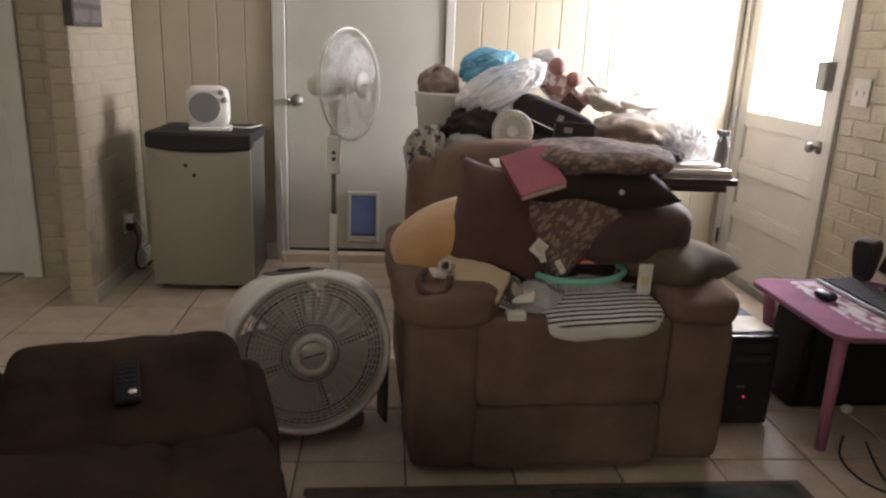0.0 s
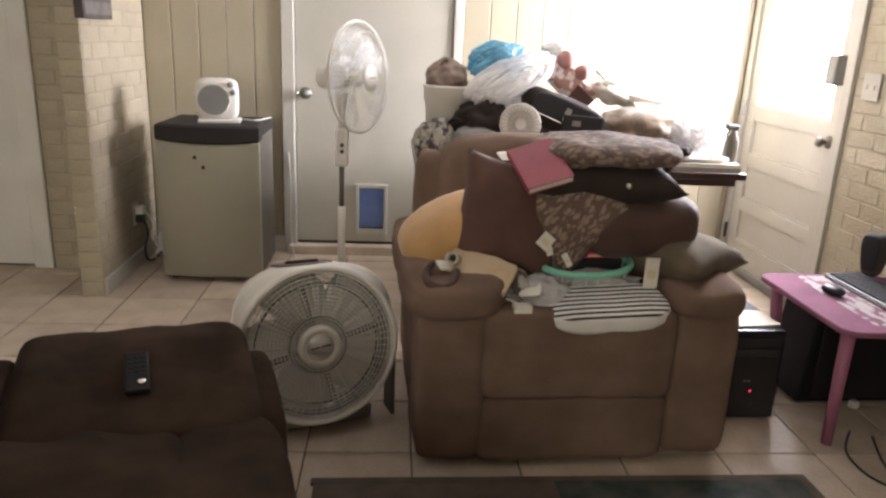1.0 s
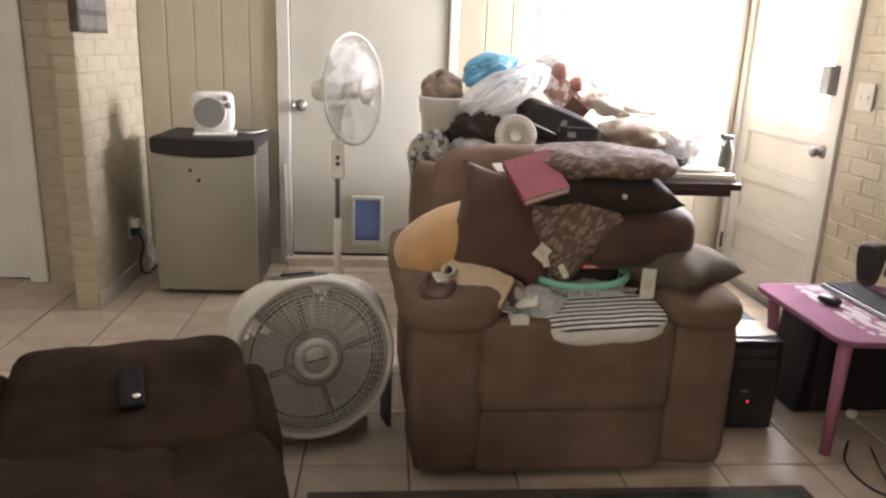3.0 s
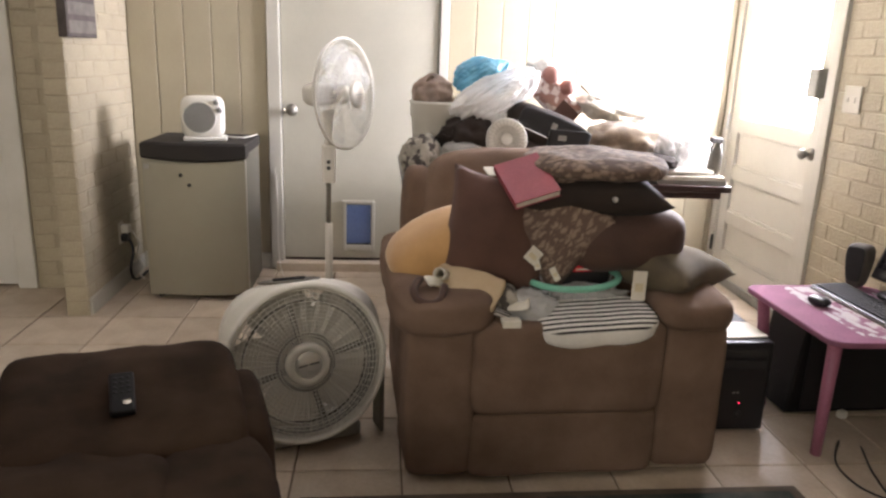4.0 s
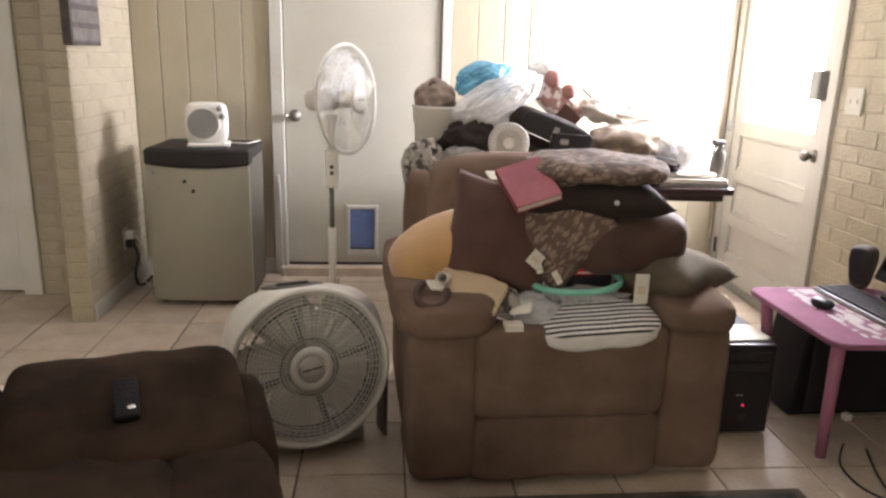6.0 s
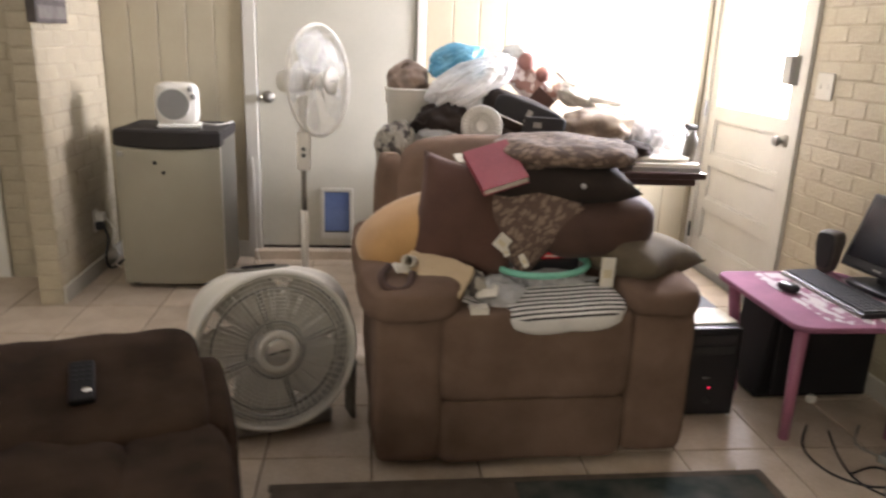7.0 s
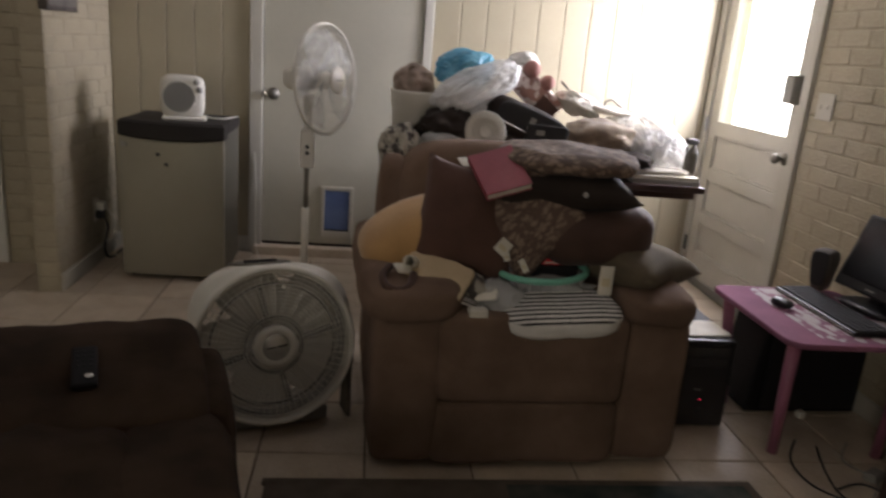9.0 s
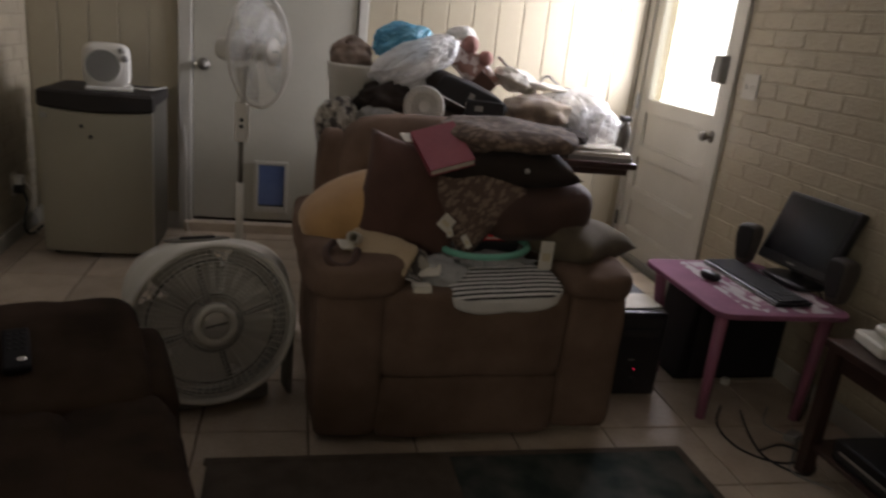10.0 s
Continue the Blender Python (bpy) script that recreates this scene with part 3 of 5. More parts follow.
for z in (0.03, 0.034, 0.742, 0.752):
    inset = 0.004 if z in (0.03, 0.752) else 0.0
    ring = [bm.verts.new((-0.256 + inset + (0.512 - 2 * inset) * i / n, inset - 0.018 * (1 - (2 * i / n - 1) ** 2), z - (0.016 * (1 - (2 * i / n - 1) ** 2) if z > 0.5 else 0))) for i in range(n + 1)]
    ring += [bm.verts.new((0.256 - inset, 0.042, z)), bm.verts.new((-0.256 + inset, 0.042, z))]
    rows.append(ring)
for a, b in zip(rows, rows[1:]):
    for i in range(len(a)):
        bm.faces.new((a[i], a[(i + 1) % len(a)], b[(i + 1) % len(a)], b[i]))
bm.faces.new(rows[0])
bm.faces.new(rows[-1])
fridge_door = part("door", bm, M_STEEL, fridge, "brushed silver door")
part("badge", box(-0.245, -0.218, -0.012, -0.003, 0.70, 0.725, 0.002), M_GREYPL, fridge_door)
for x, z in ((-0.062, 0.672), (-0.022, 0.622)):
    part("magnet", lathe([(0.0, -0.012), (0.009, -0.011), (0.010, 0.0)], 16, "Y", (x, -0.014, z)), M_BLACK, fridge_door, "small round black magnet", True)
bm = bmesh.new()
rows = []
for z, inset in ((0.755, 0.006), (0.765, 0.0), (0.825, 0.0), (0.836, 0.012)):
    dip = 0.014 if z < 0.8 else 0
    ring = [bm.verts.new((-0.260 + inset + (0.520 - 2 * inset) * i / n, inset - 0.004 - 0.026 * (1 - (2 * i / n - 1) ** 2), z - dip * (1 - (2 * i / n - 1) ** 2))) for i in range(n + 1)]
    ring += [bm.verts.new((0.260 - inset, 0.10, z)), bm.verts.new((-0.260 + inset, 0.10, z))]
    rows.append(ring)
for a, b in zip(rows, rows[1:]):
    for i in range(len(a)):
        bm.faces.new((a[i], a[(i + 1) % len(a)], b[(i + 1) % len(a)], b[i]))
bm.faces.new(rows[0])
bm.faces.new(rows[-1])
part("handle_lip", bm, M_FRTOP, fridge, "black curved handle lip")
part("lid", box(-0.260, 0.260, 0.101, 0.465, 0.776, 0.832, 0.008), M_FRTOP, fridge, "black top")
for x in (-0.22, 0.22):
    part("foot", lathe([(0.02, 0.0), (0.02, 0.03)], 16, "Z", (x, 0.08, 0)), M_BLACK, fridge)
    part("foot", lathe([(0.02, 0.0), (0.02, 0.03)], 16, "Z", (x, 0.40, 0)), M_BLACK, fridge)

heater = thing("fan_heater", pose(-1.0, 4.0, 0.836, 0, 0, 10), "white plastic fan heater standing on the fridge", "heater")
part("body", puff(0.215, 0.13, 0.215, 5, 8, 0, c=(0, 0, 0.118)), M_PLASTIC, heater, smooth=True)
part("base", box(-0.10, 0.115, -0.08, 0.07, 0.0, 0.02, 0.008), M_PLASTIC, heater)
part("grille_disc", lathe([(0.0, -0.004), (0.076, -0.004), (0.078, 0.012)], 40, "Y", (-0.018, -0.064, 0.118)), M_GREYPL, heater, "round grey air grille")
for k in range(-6, 7):
    z = k * 0.0115
    w = math.sqrt(0.076 ** 2 - z * z)
    part("slat", box(-0.018 - w, -0.018 + w, -0.074, -0.068, 0.118 + z - 0.0014, 0.118 + z + 0.0026), M_GREYPL, heater)
part("grille_ring", hoop(0.08, -0.066, 0.005, 40, 6, c=(-0.018, 0.118)), M_PLASTIC, heater, smooth=True)
for x, z in ((0.068, 0.196), (0.082, 0.158)):
    part("dial", lathe([(0.0, -0.014), (0.014, -0.013), (0.015, 0.0)], 20, "Y", (x, -0.062, z)), M_GREYPL, heater, "grey control dial", True)
part("cord", tube(smoothed([(0.05, 0.07, 0.02), (0.11, 0.09, 0.006), (0.19, 0.06, 0.004), (0.24, 0.12, 0.006), (0.27, 0.25, 0.0)]), 0.004), M_PLASTIC, heater, smooth=True)

# ---- pedestal fan ----
ped = thing("pedestal_fan", pose(-0.33, 3.62, 0), "white pedestal fan with clear blades", "fan")
part("base", lathe([(0.0, 0.0), (0.20, 0.0), (0.205, 0.012), (0.17, 0.03), (0.05, 0.045), (0.03, 0.06)], 40), M_PLASTIC, ped, smooth=True)
part("pole", lathe([(0.019, 0.05), (0.019, 0.485), (0.016, 0.49)], 20), M_PLASTIC, ped, smooth=True)
part("inner_pole", lathe([(0.0115, 0.48), (0.0115, 0.70)], 16), M_SPOKE, ped, "dark telescopic inner pole", True)
control = part("control_box", box(-0.031, 0.033, -0.03, 0.025, 0.69, 0.875, 0.012, 3), M_PLASTIC, ped)
for z in (0.795, 0.765):
    part("button", lathe([(0.0, -0.006), (0.009, -0.005), (0.010, 0)], 14, "Y", (0.002, -0.0305, z)), M_BLACK, control, "dark button")
part("neck", lathe([(0.02, 0.87), (0.016, 0.90), (0.022, 0.98), (0.03, 1.04)], 18), M_PLASTIC, ped, smooth=True)
HEAD = pose(-0.030, 0.0, 1.110, -3, 0, 61) @ Matrix.Translation((0, -0.045, 0))
part("motor", puff(0.10, 0.18, 0.11, 3, 6, 0, c=(0, 0.055, 0)), M_PLASTIC, ped, smooth=True, at=HEAD)
bm = bmesh.new()
for r, y in ((0.25, -0.085), (0.247, -0.10), (0.205, -0.125), (0.15, -0.138), (0.095, -0.144), (0.248, -0.07), (0.2, -0.04), (0.14, -0.02), (0.09, -0.01)):
    hoop(r, y, 0.0022 if r > 0.245 else 0.0012, 56, 4, bm)
for k in range(64):
    a = 2 * math.pi * k / 64
    ca, sa = math.cos(a), math.sin(a)
    for prof in (((0.06, -0.146), (0.15, -0.138), (0.22, -0.118), (0.25, -0.088)), ((0.05, -0.005), (0.14, -0.02), (0.21, -0.045), (0.25, -0.082))):
        tube([(r * ca, y, r * sa) for r, y in prof], 0.0009, 3, bm=bm)
cage = part("wire_cage", bm, M_WIRE, ped, "fine white wire cage", at=HEAD)
part("rim", hoop(0.252, -0.085, 0.0055, 72, 8), M_PLASTIC, ped, smooth=True, at=HEAD)
part("centre_badge", lathe([(0.0, -0.158), (0.052, -0.155), (0.062, -0.148), (0.062, -0.14)], 32, "Y"), M_PLASTIC, ped, "white oval badge", True, at=HEAD)
part("badge_mark", box(-0.026, 0.026, -0.1600, -0.1578, -0.004, 0.003), M_GREYPL, ped, at=HEAD)


def blade(length, root, width, twist, y, a0):
    b = bmesh.new()
    grid = []
    for i in range(9):
        f = i / 8
        r = root + (length - root) * f
        w = width * (0.45 + 0.9 * f - 0.45 * f ** 3)
        row = []
        for j in range(7):
            g = j / 6 - 0.5
            a = a0 + g * w / r + 0.25 * f
            row.append(b.verts.new((r * math.cos(a), y + twist * g * (1.2 - 0.5 * f), r * math.sin(a))))
        grid.append(row)
    for p, q in zip(grid, grid[1:]):
        for j in range(6):
            b.faces.new((p[j], p[j + 1], q[j + 1], q[j]))
    bmesh.ops.solidify(b, geom=list(b.faces), thickness=0.003)
    return b


for k in range(5):
    part("blade", blade(0.228, 0.04, 0.20, 0.05, -0.075, k * 2 * math.pi / 5 + 0.4), M_BLADE, ped, "clear plastic blade", True, at=HEAD)
part("spinner", lathe([(0.0, -0.105), (0.03, -0.10), (0.042, -0.08), (0.042, -0.045)], 24, "Y"), M_PLASTIC, ped, smooth=True, at=HEAD)
part("cord", tube(smoothed([(-0.02, 0.19, 0.012), (-0.12, 0.35, 0.006), (-0.28, 0.55, 0.01), (-0.35, 0.74, 0.1), (-0.36, 0.80, 0.45), (-0.37, 0.80, 0.62)]), 0.003), M_PLASTIC, ped, smooth=True)

# ---- round floor fan ----
ff = thing("floor_fan", pose(-0.299, 2.292, 0, 0, 0, 20), "large cream round floor fan in a plastic housing", "fan")
CZ = 0.318


def outline(a, grow=0.0):
    r = 0.271 + grow
    s, c = math.sin(a), math.cos(a)
    if s > 0:
        k = (abs(c) ** 3.0 + abs(s) ** 3.0) ** (-1 / 3.0)
        return (r * k * c, CZ + (r - 0.004) * k * s)
    return (r * c, CZ + r * s)


def ring_shell(prof, n=72):
    b = bmesh.new()
    rings = []
    for kind, v, y in prof:
        ring = []
        for i in range(n):
            a = 2 * math.pi * i / n
            x, z = (v * math.cos(a), CZ + v * math.sin(a)) if kind == "g" else outline(a, v)
            ring.append(b.verts.new((x, y, z)))
        rings.append(ring)
    for p, q in zip(rings, rings[1:] + rings[:1]):
        for i in range(n):
            b.faces.new((p[i], p[(i + 1) % n], q[(i + 1) % n], q[i]))
    return b


LEAN = Matrix.Translation((0, 0.005, 0.002)) @ Matrix.Rotation(radians(-7.5), 4, "X")
part("housing", ring_shell([("g", 0.252, 0.02), ("g", 0.250, -0.014), ("g", 0.254, -0.026), ("g", 0.261, -0.031), ("g", 0.268, -0.029), ("g", 0.273, -0.018), ("g", 0.274, -0.004), ("o", -0.006, 0.010), ("o", -0.001, 0.020), ("o", 0.002, 0.04), ("o", -0.008, 0.12), ("o", -0.035, 0.155), ("g", 0.235, 0.16), ("g", 0.248, 0.12)]), M_PLASTIC, ff, "cream plastic housing", True, LEAN)
part("inner_shroud", ring_shell([("g", 0.2515, 0.018), ("g", 0.2475, 0.118), ("g", 0.2445, 0.118), ("g", 0.2485, 0.018)]), M_GREYPL, ff, "grey inner shroud", True, LEAN)
bm = bmesh.new()
for k in range(9):
    hoop(0.06 + k * 0.022, 0.145, 0.0014, 56, 4, bm, (0, CZ))
for k in range(36):
    a = 2 * math.pi * k / 36
    tube([(r * math.cos(a), 0.145, CZ + r * math.sin(a)) for r in (0.05, 0.24)], 0.0014, 4, bm=bm)
part("rear_grille", bm, M_WIRE, ff, "pale rear wire grille", at=LEAN)
part("handle_slot", lathe([(0.0, 0.0), (0.10, 0.0), (0.105, 0.005), (0.09, 0.008), (0.0, 0.004)], 40), M_SPOKE, ff, "dark carrying slot on top", True, LEAN @ Matrix.Translation((-0.03, 0.065, 0.582)) @ Matrix.Diagonal((1.0, 0.36, 1.0, 1.0)))
part("handle_bar", box(-0.085, 0.025, 0.058, 0.072, 0.588, 0.597, 0.004), M_BLACKM, ff, at=LEAN)
bm = bmesh.new()
for k in range(14):
    hoop(0.082 + k * 0.0128, -0.018 - 0.010 * math.sin(math.pi * k / 14), 0.0018, 72, 4, bm, (0, CZ))
part("grille_guard", bm, M_PLASTIC, ff, "fine cream grille rings", at=LEAN)
bm = bmesh.new()
for k in range(64):
    a = 2 * math.pi * k / 64
    tube([(r * math.cos(a), y, CZ + r * math.sin(a)) for r, y in ((0.076, -0.020), (0.13, -0.027), (0.19, -0.026), (0.252, -0.016))], 0.0017, 4, bm=bm)
part("grille_web", bm, M_PLASTIC, ff, "fine cream grille bars", at=LEAN)
# the turning louvre behind the grille: four broad spokes, a ring and slanted vanes
for k in range(4):
    a = math.pi / 2 * k + radians(14)
    part("spoke", box(0.06, 0.208, -0.020, -0.008, -0.010, 0.010, 0.002), M_SPOKE, ff, "broad dark spoke", at=LEAN @ Matrix.Translation((0, 0.006, CZ)) @ Matrix.Rotation(-a, 4, "Y"))
part("louvre_ring", hoop(0.206, 0.008, 0.0042, 72, 6, c=(0, CZ)), M_SPOKE, ff, "dark ring of the louvre", True, LEAN)
part("louvre_core", hoop(0.094, 0.006, 0.009, 48, 6, c=(0, CZ)), M_SPOKE, ff, smooth=True, at=LEAN)
vane = box(0.09, 0.204, -0.009, 0.009, -0.0008, 0.0008)
vane_mesh = bpy.data.meshes.new("vane")
vane.to_mesh(vane_mesh)
vane.free()
vane_mesh.materials.append(M_BLADE2)
for k in range(24):
    ob = new("vane", vane_mesh)
    ob.parent = ff
    ob.matrix_basis = LEAN @ Matrix.Translation((0, 0.008, CZ)) @ Matrix.Rotation(-2 * math.pi * k / 24, 4, "Y") @ Matrix.Rotation(radians(35), 4, "X")
hub = part("hub", lathe([(0.0, -0.030), (0.046, -0.030), (0.050, -0.036), (0.064, -0.036), (0.073, -0.028), (0.075, -0.012)], 40, "Y", (0, 0, CZ)), M_PLASTIC, ff, smooth=True, at=LEAN)
badge = part("hub_badge", lathe([(0.0, -0.037), (0.030, -0.036), (0.044, -0.032), (0.046, -0.030)], 32, "Y", (0, 0, CZ)), M_BADGE, hub, "shiny silvered round badge", True)
part("badge_mark", box(-0.034, -0.004, -0.0395, -0.0368, -0.0025, 0.0025), M_BLACKM, badge, at=Matrix.Translation((0, 0, CZ + 0.003)) @ Matrix.Rotation(radians(-8), 4, "Y"))
part("badge_mark", box(0.002, 0.034, -0.0395, -0.0368, -0.0025, 0.0025), M_BLACKM, badge, at=Matrix.Translation((0, 0, CZ + 0.003)) @ Matrix.Rotation(radians(-8), 4, "Y"))
part("badge_band", tube(smoothed([(-0.036, -0.0355, CZ - 0.016), (-0.01, -0.038, CZ - 0.013), (0.012, -0.038, CZ - 0.018), (0.034, -0.0355, CZ - 0.016)]), 0.0018, 5), M_GREYPL, badge)
for k in range(5):
    part("blade", blade(0.238, 0.05, 0.23, 0.05, 0.06, k * 2 * math.pi / 5 + 0.5), M_BLADE2, ff, "grey blade", True, at=LEAN @ Matrix.Translation((0, 0, CZ)))
part("motor", lathe([(0.0, 0.05), (0.06, 0.052), (0.065, 0.14)], 24, "Y", (0, 0, CZ)), M_BLACKM, ff, at=LEAN)
part("base", box(-0.18, 0.20, 0.07, 0.19, 0.0, 0.055, 0.012), M_GREYPL, ff, "grey plastic stand")
part("side_bracket", box(0.268, 0.282, 0.06, 0.15, 0.0, 0.34, 0.006), M_SPOKE, ff, "dark side bracket")
part("cord", tube(smoothed([(0.25, 0.24, 0.01), (0.30, 0.36, 0.006), (0.36, 0.40, 0.03), (0.44, 0.5, 0.006)]), 0.004), M_BLACK, ff, smooth=True)

# ---- recliner ----
rec = thing("recliner", pose(0.49, 2.61, 0, 0, 0, 3), "brown microfibre recliner heaped with cushions and clothes", "armchair")
part("base", box(-0.44, 0.44, -0.40, 0.38, 0.03, 0.42, 0.03), M_DARK, rec, "dark inner base")
part("footrest_panel", puff(0.616, 0.150, 0.222, 12, 16, 0.006, 6, 1.0, (-0.006, -0.420, 0.136)), M_BROWN, rec, smooth=True)
part("front_panel", puff(0.616, 0.185, 0.302, 11, 16, 0.007, 6, 2.0, (-0.006, -0.414, 0.392)), M_BROWN, rec, smooth=True)
part("seat", puff(0.66, 0.78, 0.20, 5, 9, 0.008, 6, 3.0, (0, -0.10, 0.42)), M_BROWN, rec, smooth=True)
for s in (-1, 1):
    part("arm_front", puff(0.222, 0.24, 0.53, 9, 14, 0.007, 6, 4.0 + s, (s * 0.404, -0.372, 0.29)), M_BROWN, rec, smooth=True)
    part("arm_side", puff(0.21, 0.80, 0.50, 8, 9, 0.006, 5, 6.0 + s, (s * 0.405, 0.02, 0.28)), M_BROWN, rec, smooth=True)
    part("arm_pad", puff(0.302 - 0.034 * s, 0.93, 0.134 - 0.014 * s, 4.4, 14, 0.012, 7, 8.0 + s, (s * 0.396 + 0.005, -0.06, 0.562 - 0.004 * s)), M_BROWN, rec, smooth=True)
    part("back_wing", puff(0.13, 0.22, 0.62, 4, 8, 0.006, 7, 10.0 + s, (s * 0.405, 0.36, 0.575)), M_BROWN, rec, smooth=True)
part("backrest", puff(0.80, 0.27, 0.66, 4, 11, 0.010, 6, 12.0, (0, 0.32, 0.635)), M_BROWN, rec, smooth=True)
part("outside_back", puff(0.86, 0.10, 0.70, 8, 8, 0.003, 5, 13.0, (0, 0.44, 0.52)), M_BROWN, rec, smooth=True)
part("foot", lathe([(0.022, 0.0), (0.028, 0.04)], 16, "Z", (0.28, -0.40, 0)), M_BLACK, rec)
for x, y in ((-0.36, -0.36), (0.36, 0.3), (-0.36, 0.3)):
    part("foot", lathe([(0.022, 0.0), (0.028, 0.04)], 16, "Z", (x, y, 0)), M_BLACK, rec)

from mathutils.bvhtree import BVHTree

# ---- the heap on the recliner ----
CUSH = "cushions on the recliner"


def cushion(w, h, t, seed, material, m, label, wrinkle=0.006):
    ob = solo("cushion", pillow(w, h, t, seed, 18, wrinkle), material, m, label, "cushion", True, CUSH)
    return ob


cushion(0.43, 0.43, 0.165, 1.0, M_OLIVE, pose(0.862, 2.43, 0.648, 3, 6, 44), "grey-green cushion with a pointed corner on the chair arm", 0.009)
solo("cushion", puff(0.45, 0.36, 0.205, 2.8, 12, 0.010, 8, 2.0), M_COFFEE, pose(0.715, 2.435, 0.755, 6, -4, 3), "plump dark coffee-brown suede cushion in the heap", "cushion", True, CUSH)
cushion(0.32, 0.32, 0.12, 3.0, M_LEAF, basis((0.485, 2.335, 0.80), (0.70, 0.04, 0.70), (-0.68, 0.26, 0.68)), "brown leaf-patterned brocade cushion in the heap")
cushion(0.50, 0.40, 0.150, 4.0, M_CHARCOAL, pose(0.600, 2.455, 0.893, 3, 0, -4), "charcoal black cushion with a pearly button")
solo("cushion", puff(0.465, 0.36, 0.064, 3.0, 18, 0.012, 9, 5.0), M_TAN, pose(0.628, 2.455, 0.987, 5, 0, -3), "tan brocade cushion lying on top of the heap", "cushion", True, CUSH)
cushion(0.36, 0.38, 0.18, 6.0, M_CHOC, basis((0.30, 2.37, 0.765), (0.97, 0.0, -0.20), (0.20, 0.35, 0.95)), "chocolate-brown square cushion standing on edge")
solo("cushion", puff(0.36, 0.34, 0.20, 2.6, 12, 0.006, 8, 7.0), M_YELLOW, basis((0.115, 2.46, 0.685), (0.88, 0.05, 0.48), (-0.10, 0.98, 0.10)), "mustard-yellow cushion leaning on the chair arm", "cushion", True, CUSH)
probe = BVHTree.FromBMesh(pillow(0.50, 0.40, 0.150, 4.0))
into = pose(0.600, 2.455, 0.893, 3, 0, -4)
spot, face, _, _ = probe.ray_cast(into.inverted() @ Vector((0.40, 1.40, 1.09)), into.inverted().to_3x3() @ Vector((0.255, 0.885, -0.196)))
spot, face = into @ spot, into.to_3x3() @ face
solo("button", lathe([(0.0, 0.006), (0.007, 0.005), (0.0095, 0.0), (0.0, -0.002)], 18), mat("pearl_button", (0.6, 0.57, 0.55), rough=0.25), Matrix.Translation(spot) @ face.to_track_quat("Z", "Y").to_matrix().to_4x4(), "pearly button on the charcoal cushion", "button")

book = thing("book", basis((0.378, 2.33, 0.942), (0.15, 0.02, 0.045), (-0.09, 0.16, 0.085)), "closed book with a dull red cover on the cushions", "book")
part("cover", box(-0.075, 0.075, -0.095, 0.095, 0.010, 0.0135, 0.001), M_BOOK, book)
part("cover", box(-0.075, 0.075, -0.095, 0.095, -0.0135, -0.010, 0.001), M_BOOK, book)
part("spine", box(-0.076, -0.072, -0.095, 0.095, -0.012, 0.012, 0.001), M_BOOK, book)
part("pages", box(-0.072, 0.072, -0.092, 0.092, -0.0098, 0.0098), M_PAPER, book, "pale page block")

basket = thing("basket", pose(0.555, 2.325, 0.555, 5, -3, 0), "small round mint-rimmed slatted plastic basket", "basket")
bm = bmesh.new()
tube([(0.148 * math.cos(2 * math.pi * i / 48), 0.105 * math.sin(2 * math.pi * i / 48), 0.075) for i in range(48)], 0.0115, 8, True, bm)
part("rim", bm, M_MINT, basket, "mint green rim", True)
for k in range(22):
    a = 2 * math.pi * k / 22
    part("slat", tube([(0.145 * math.cos(a), 0.102 * math.sin(a), 0.07), (0.125 * math.cos(a), 0.088 * math.sin(a), 0.0)], 0.0042, 5), M_CLOUD, basket)
part("bottom", lathe([(0.0, 0.0), (0.12, 0.0), (0.125, 0.012)], 32), M_CLOUD, basket, at=Matrix.Diagonal((1.0, 0.7, 1.0, 1.0)))

gadget = thing("gadget_box", pose(0.565, 2.36, 0.635, 8, 0, 6), "dark box with a bright red lid under the cushions", "box")
part("body", box(-0.08, 0.10, -0.06, 0.06, -0.02, 0.022, 0.006), M_BLACK, gadget)
part("lid", box(-0.072, 0.05, -0.055, 0.05, 0.0222, 0.046, 0.006), M_RED, gadget, "bright red plastic lid")
part("mark", box(-0.02, 0.03, -0.0565, -0.0552, 0.03, 0.036), M_PAPER, gadget)

shirt = thing("folded_shirt", pose(0.588, 2.178, 0.530, 12, -3, 3), "folded black and white striped shirt on the seat edge", "shirt")
part("body", puff(0.395, 0.20, 0.092, 3.4, 18, 0.007, 9, 2.0), M_SHIRT, shirt, "black and white striped knit with a plain white hem", True)
part("fold", puff(0.37, 0.17, 0.03, 4.0, 10, 0.005, 11, 5.0, (0.012, 0.02, -0.040)), M_WHITECLOTH, shirt, "white cotton underside", True)


def tag_card(w, h, m, label):
    ob = thing("paper_tag", m, label, "tag", "paper tags")
    part("card", box(-w / 2, w / 2, -0.0008, 0.0008, -h / 2, h / 2, 0.0), M_PAPER, ob)
    part("print", box(-w * 0.3, w * 0.3, -0.0016, -0.0010, -h * 0.2, h * 0.08), M_CARD, ob)
    return ob


tag_card(0.047, 0.095, pose(0.739, 2.222, 0.632, -4, 2, 3), "cream paper tag hanging from a cushion")
tag_card(0.045, 0.05, pose(0.402, 2.262, 0.715, -10, 40, 0), "white paper tag hanging from the brown cushion")
tag_card(0.02, 0.03, pose(0.415, 2.258, 0.685, -10, -15, 0), "small white paper tag below a larger one")
tag_card(0.02, 0.045, pose(0.475, 2.262, 0.655, -10, -30, 0), "narrow paper tag over the basket")

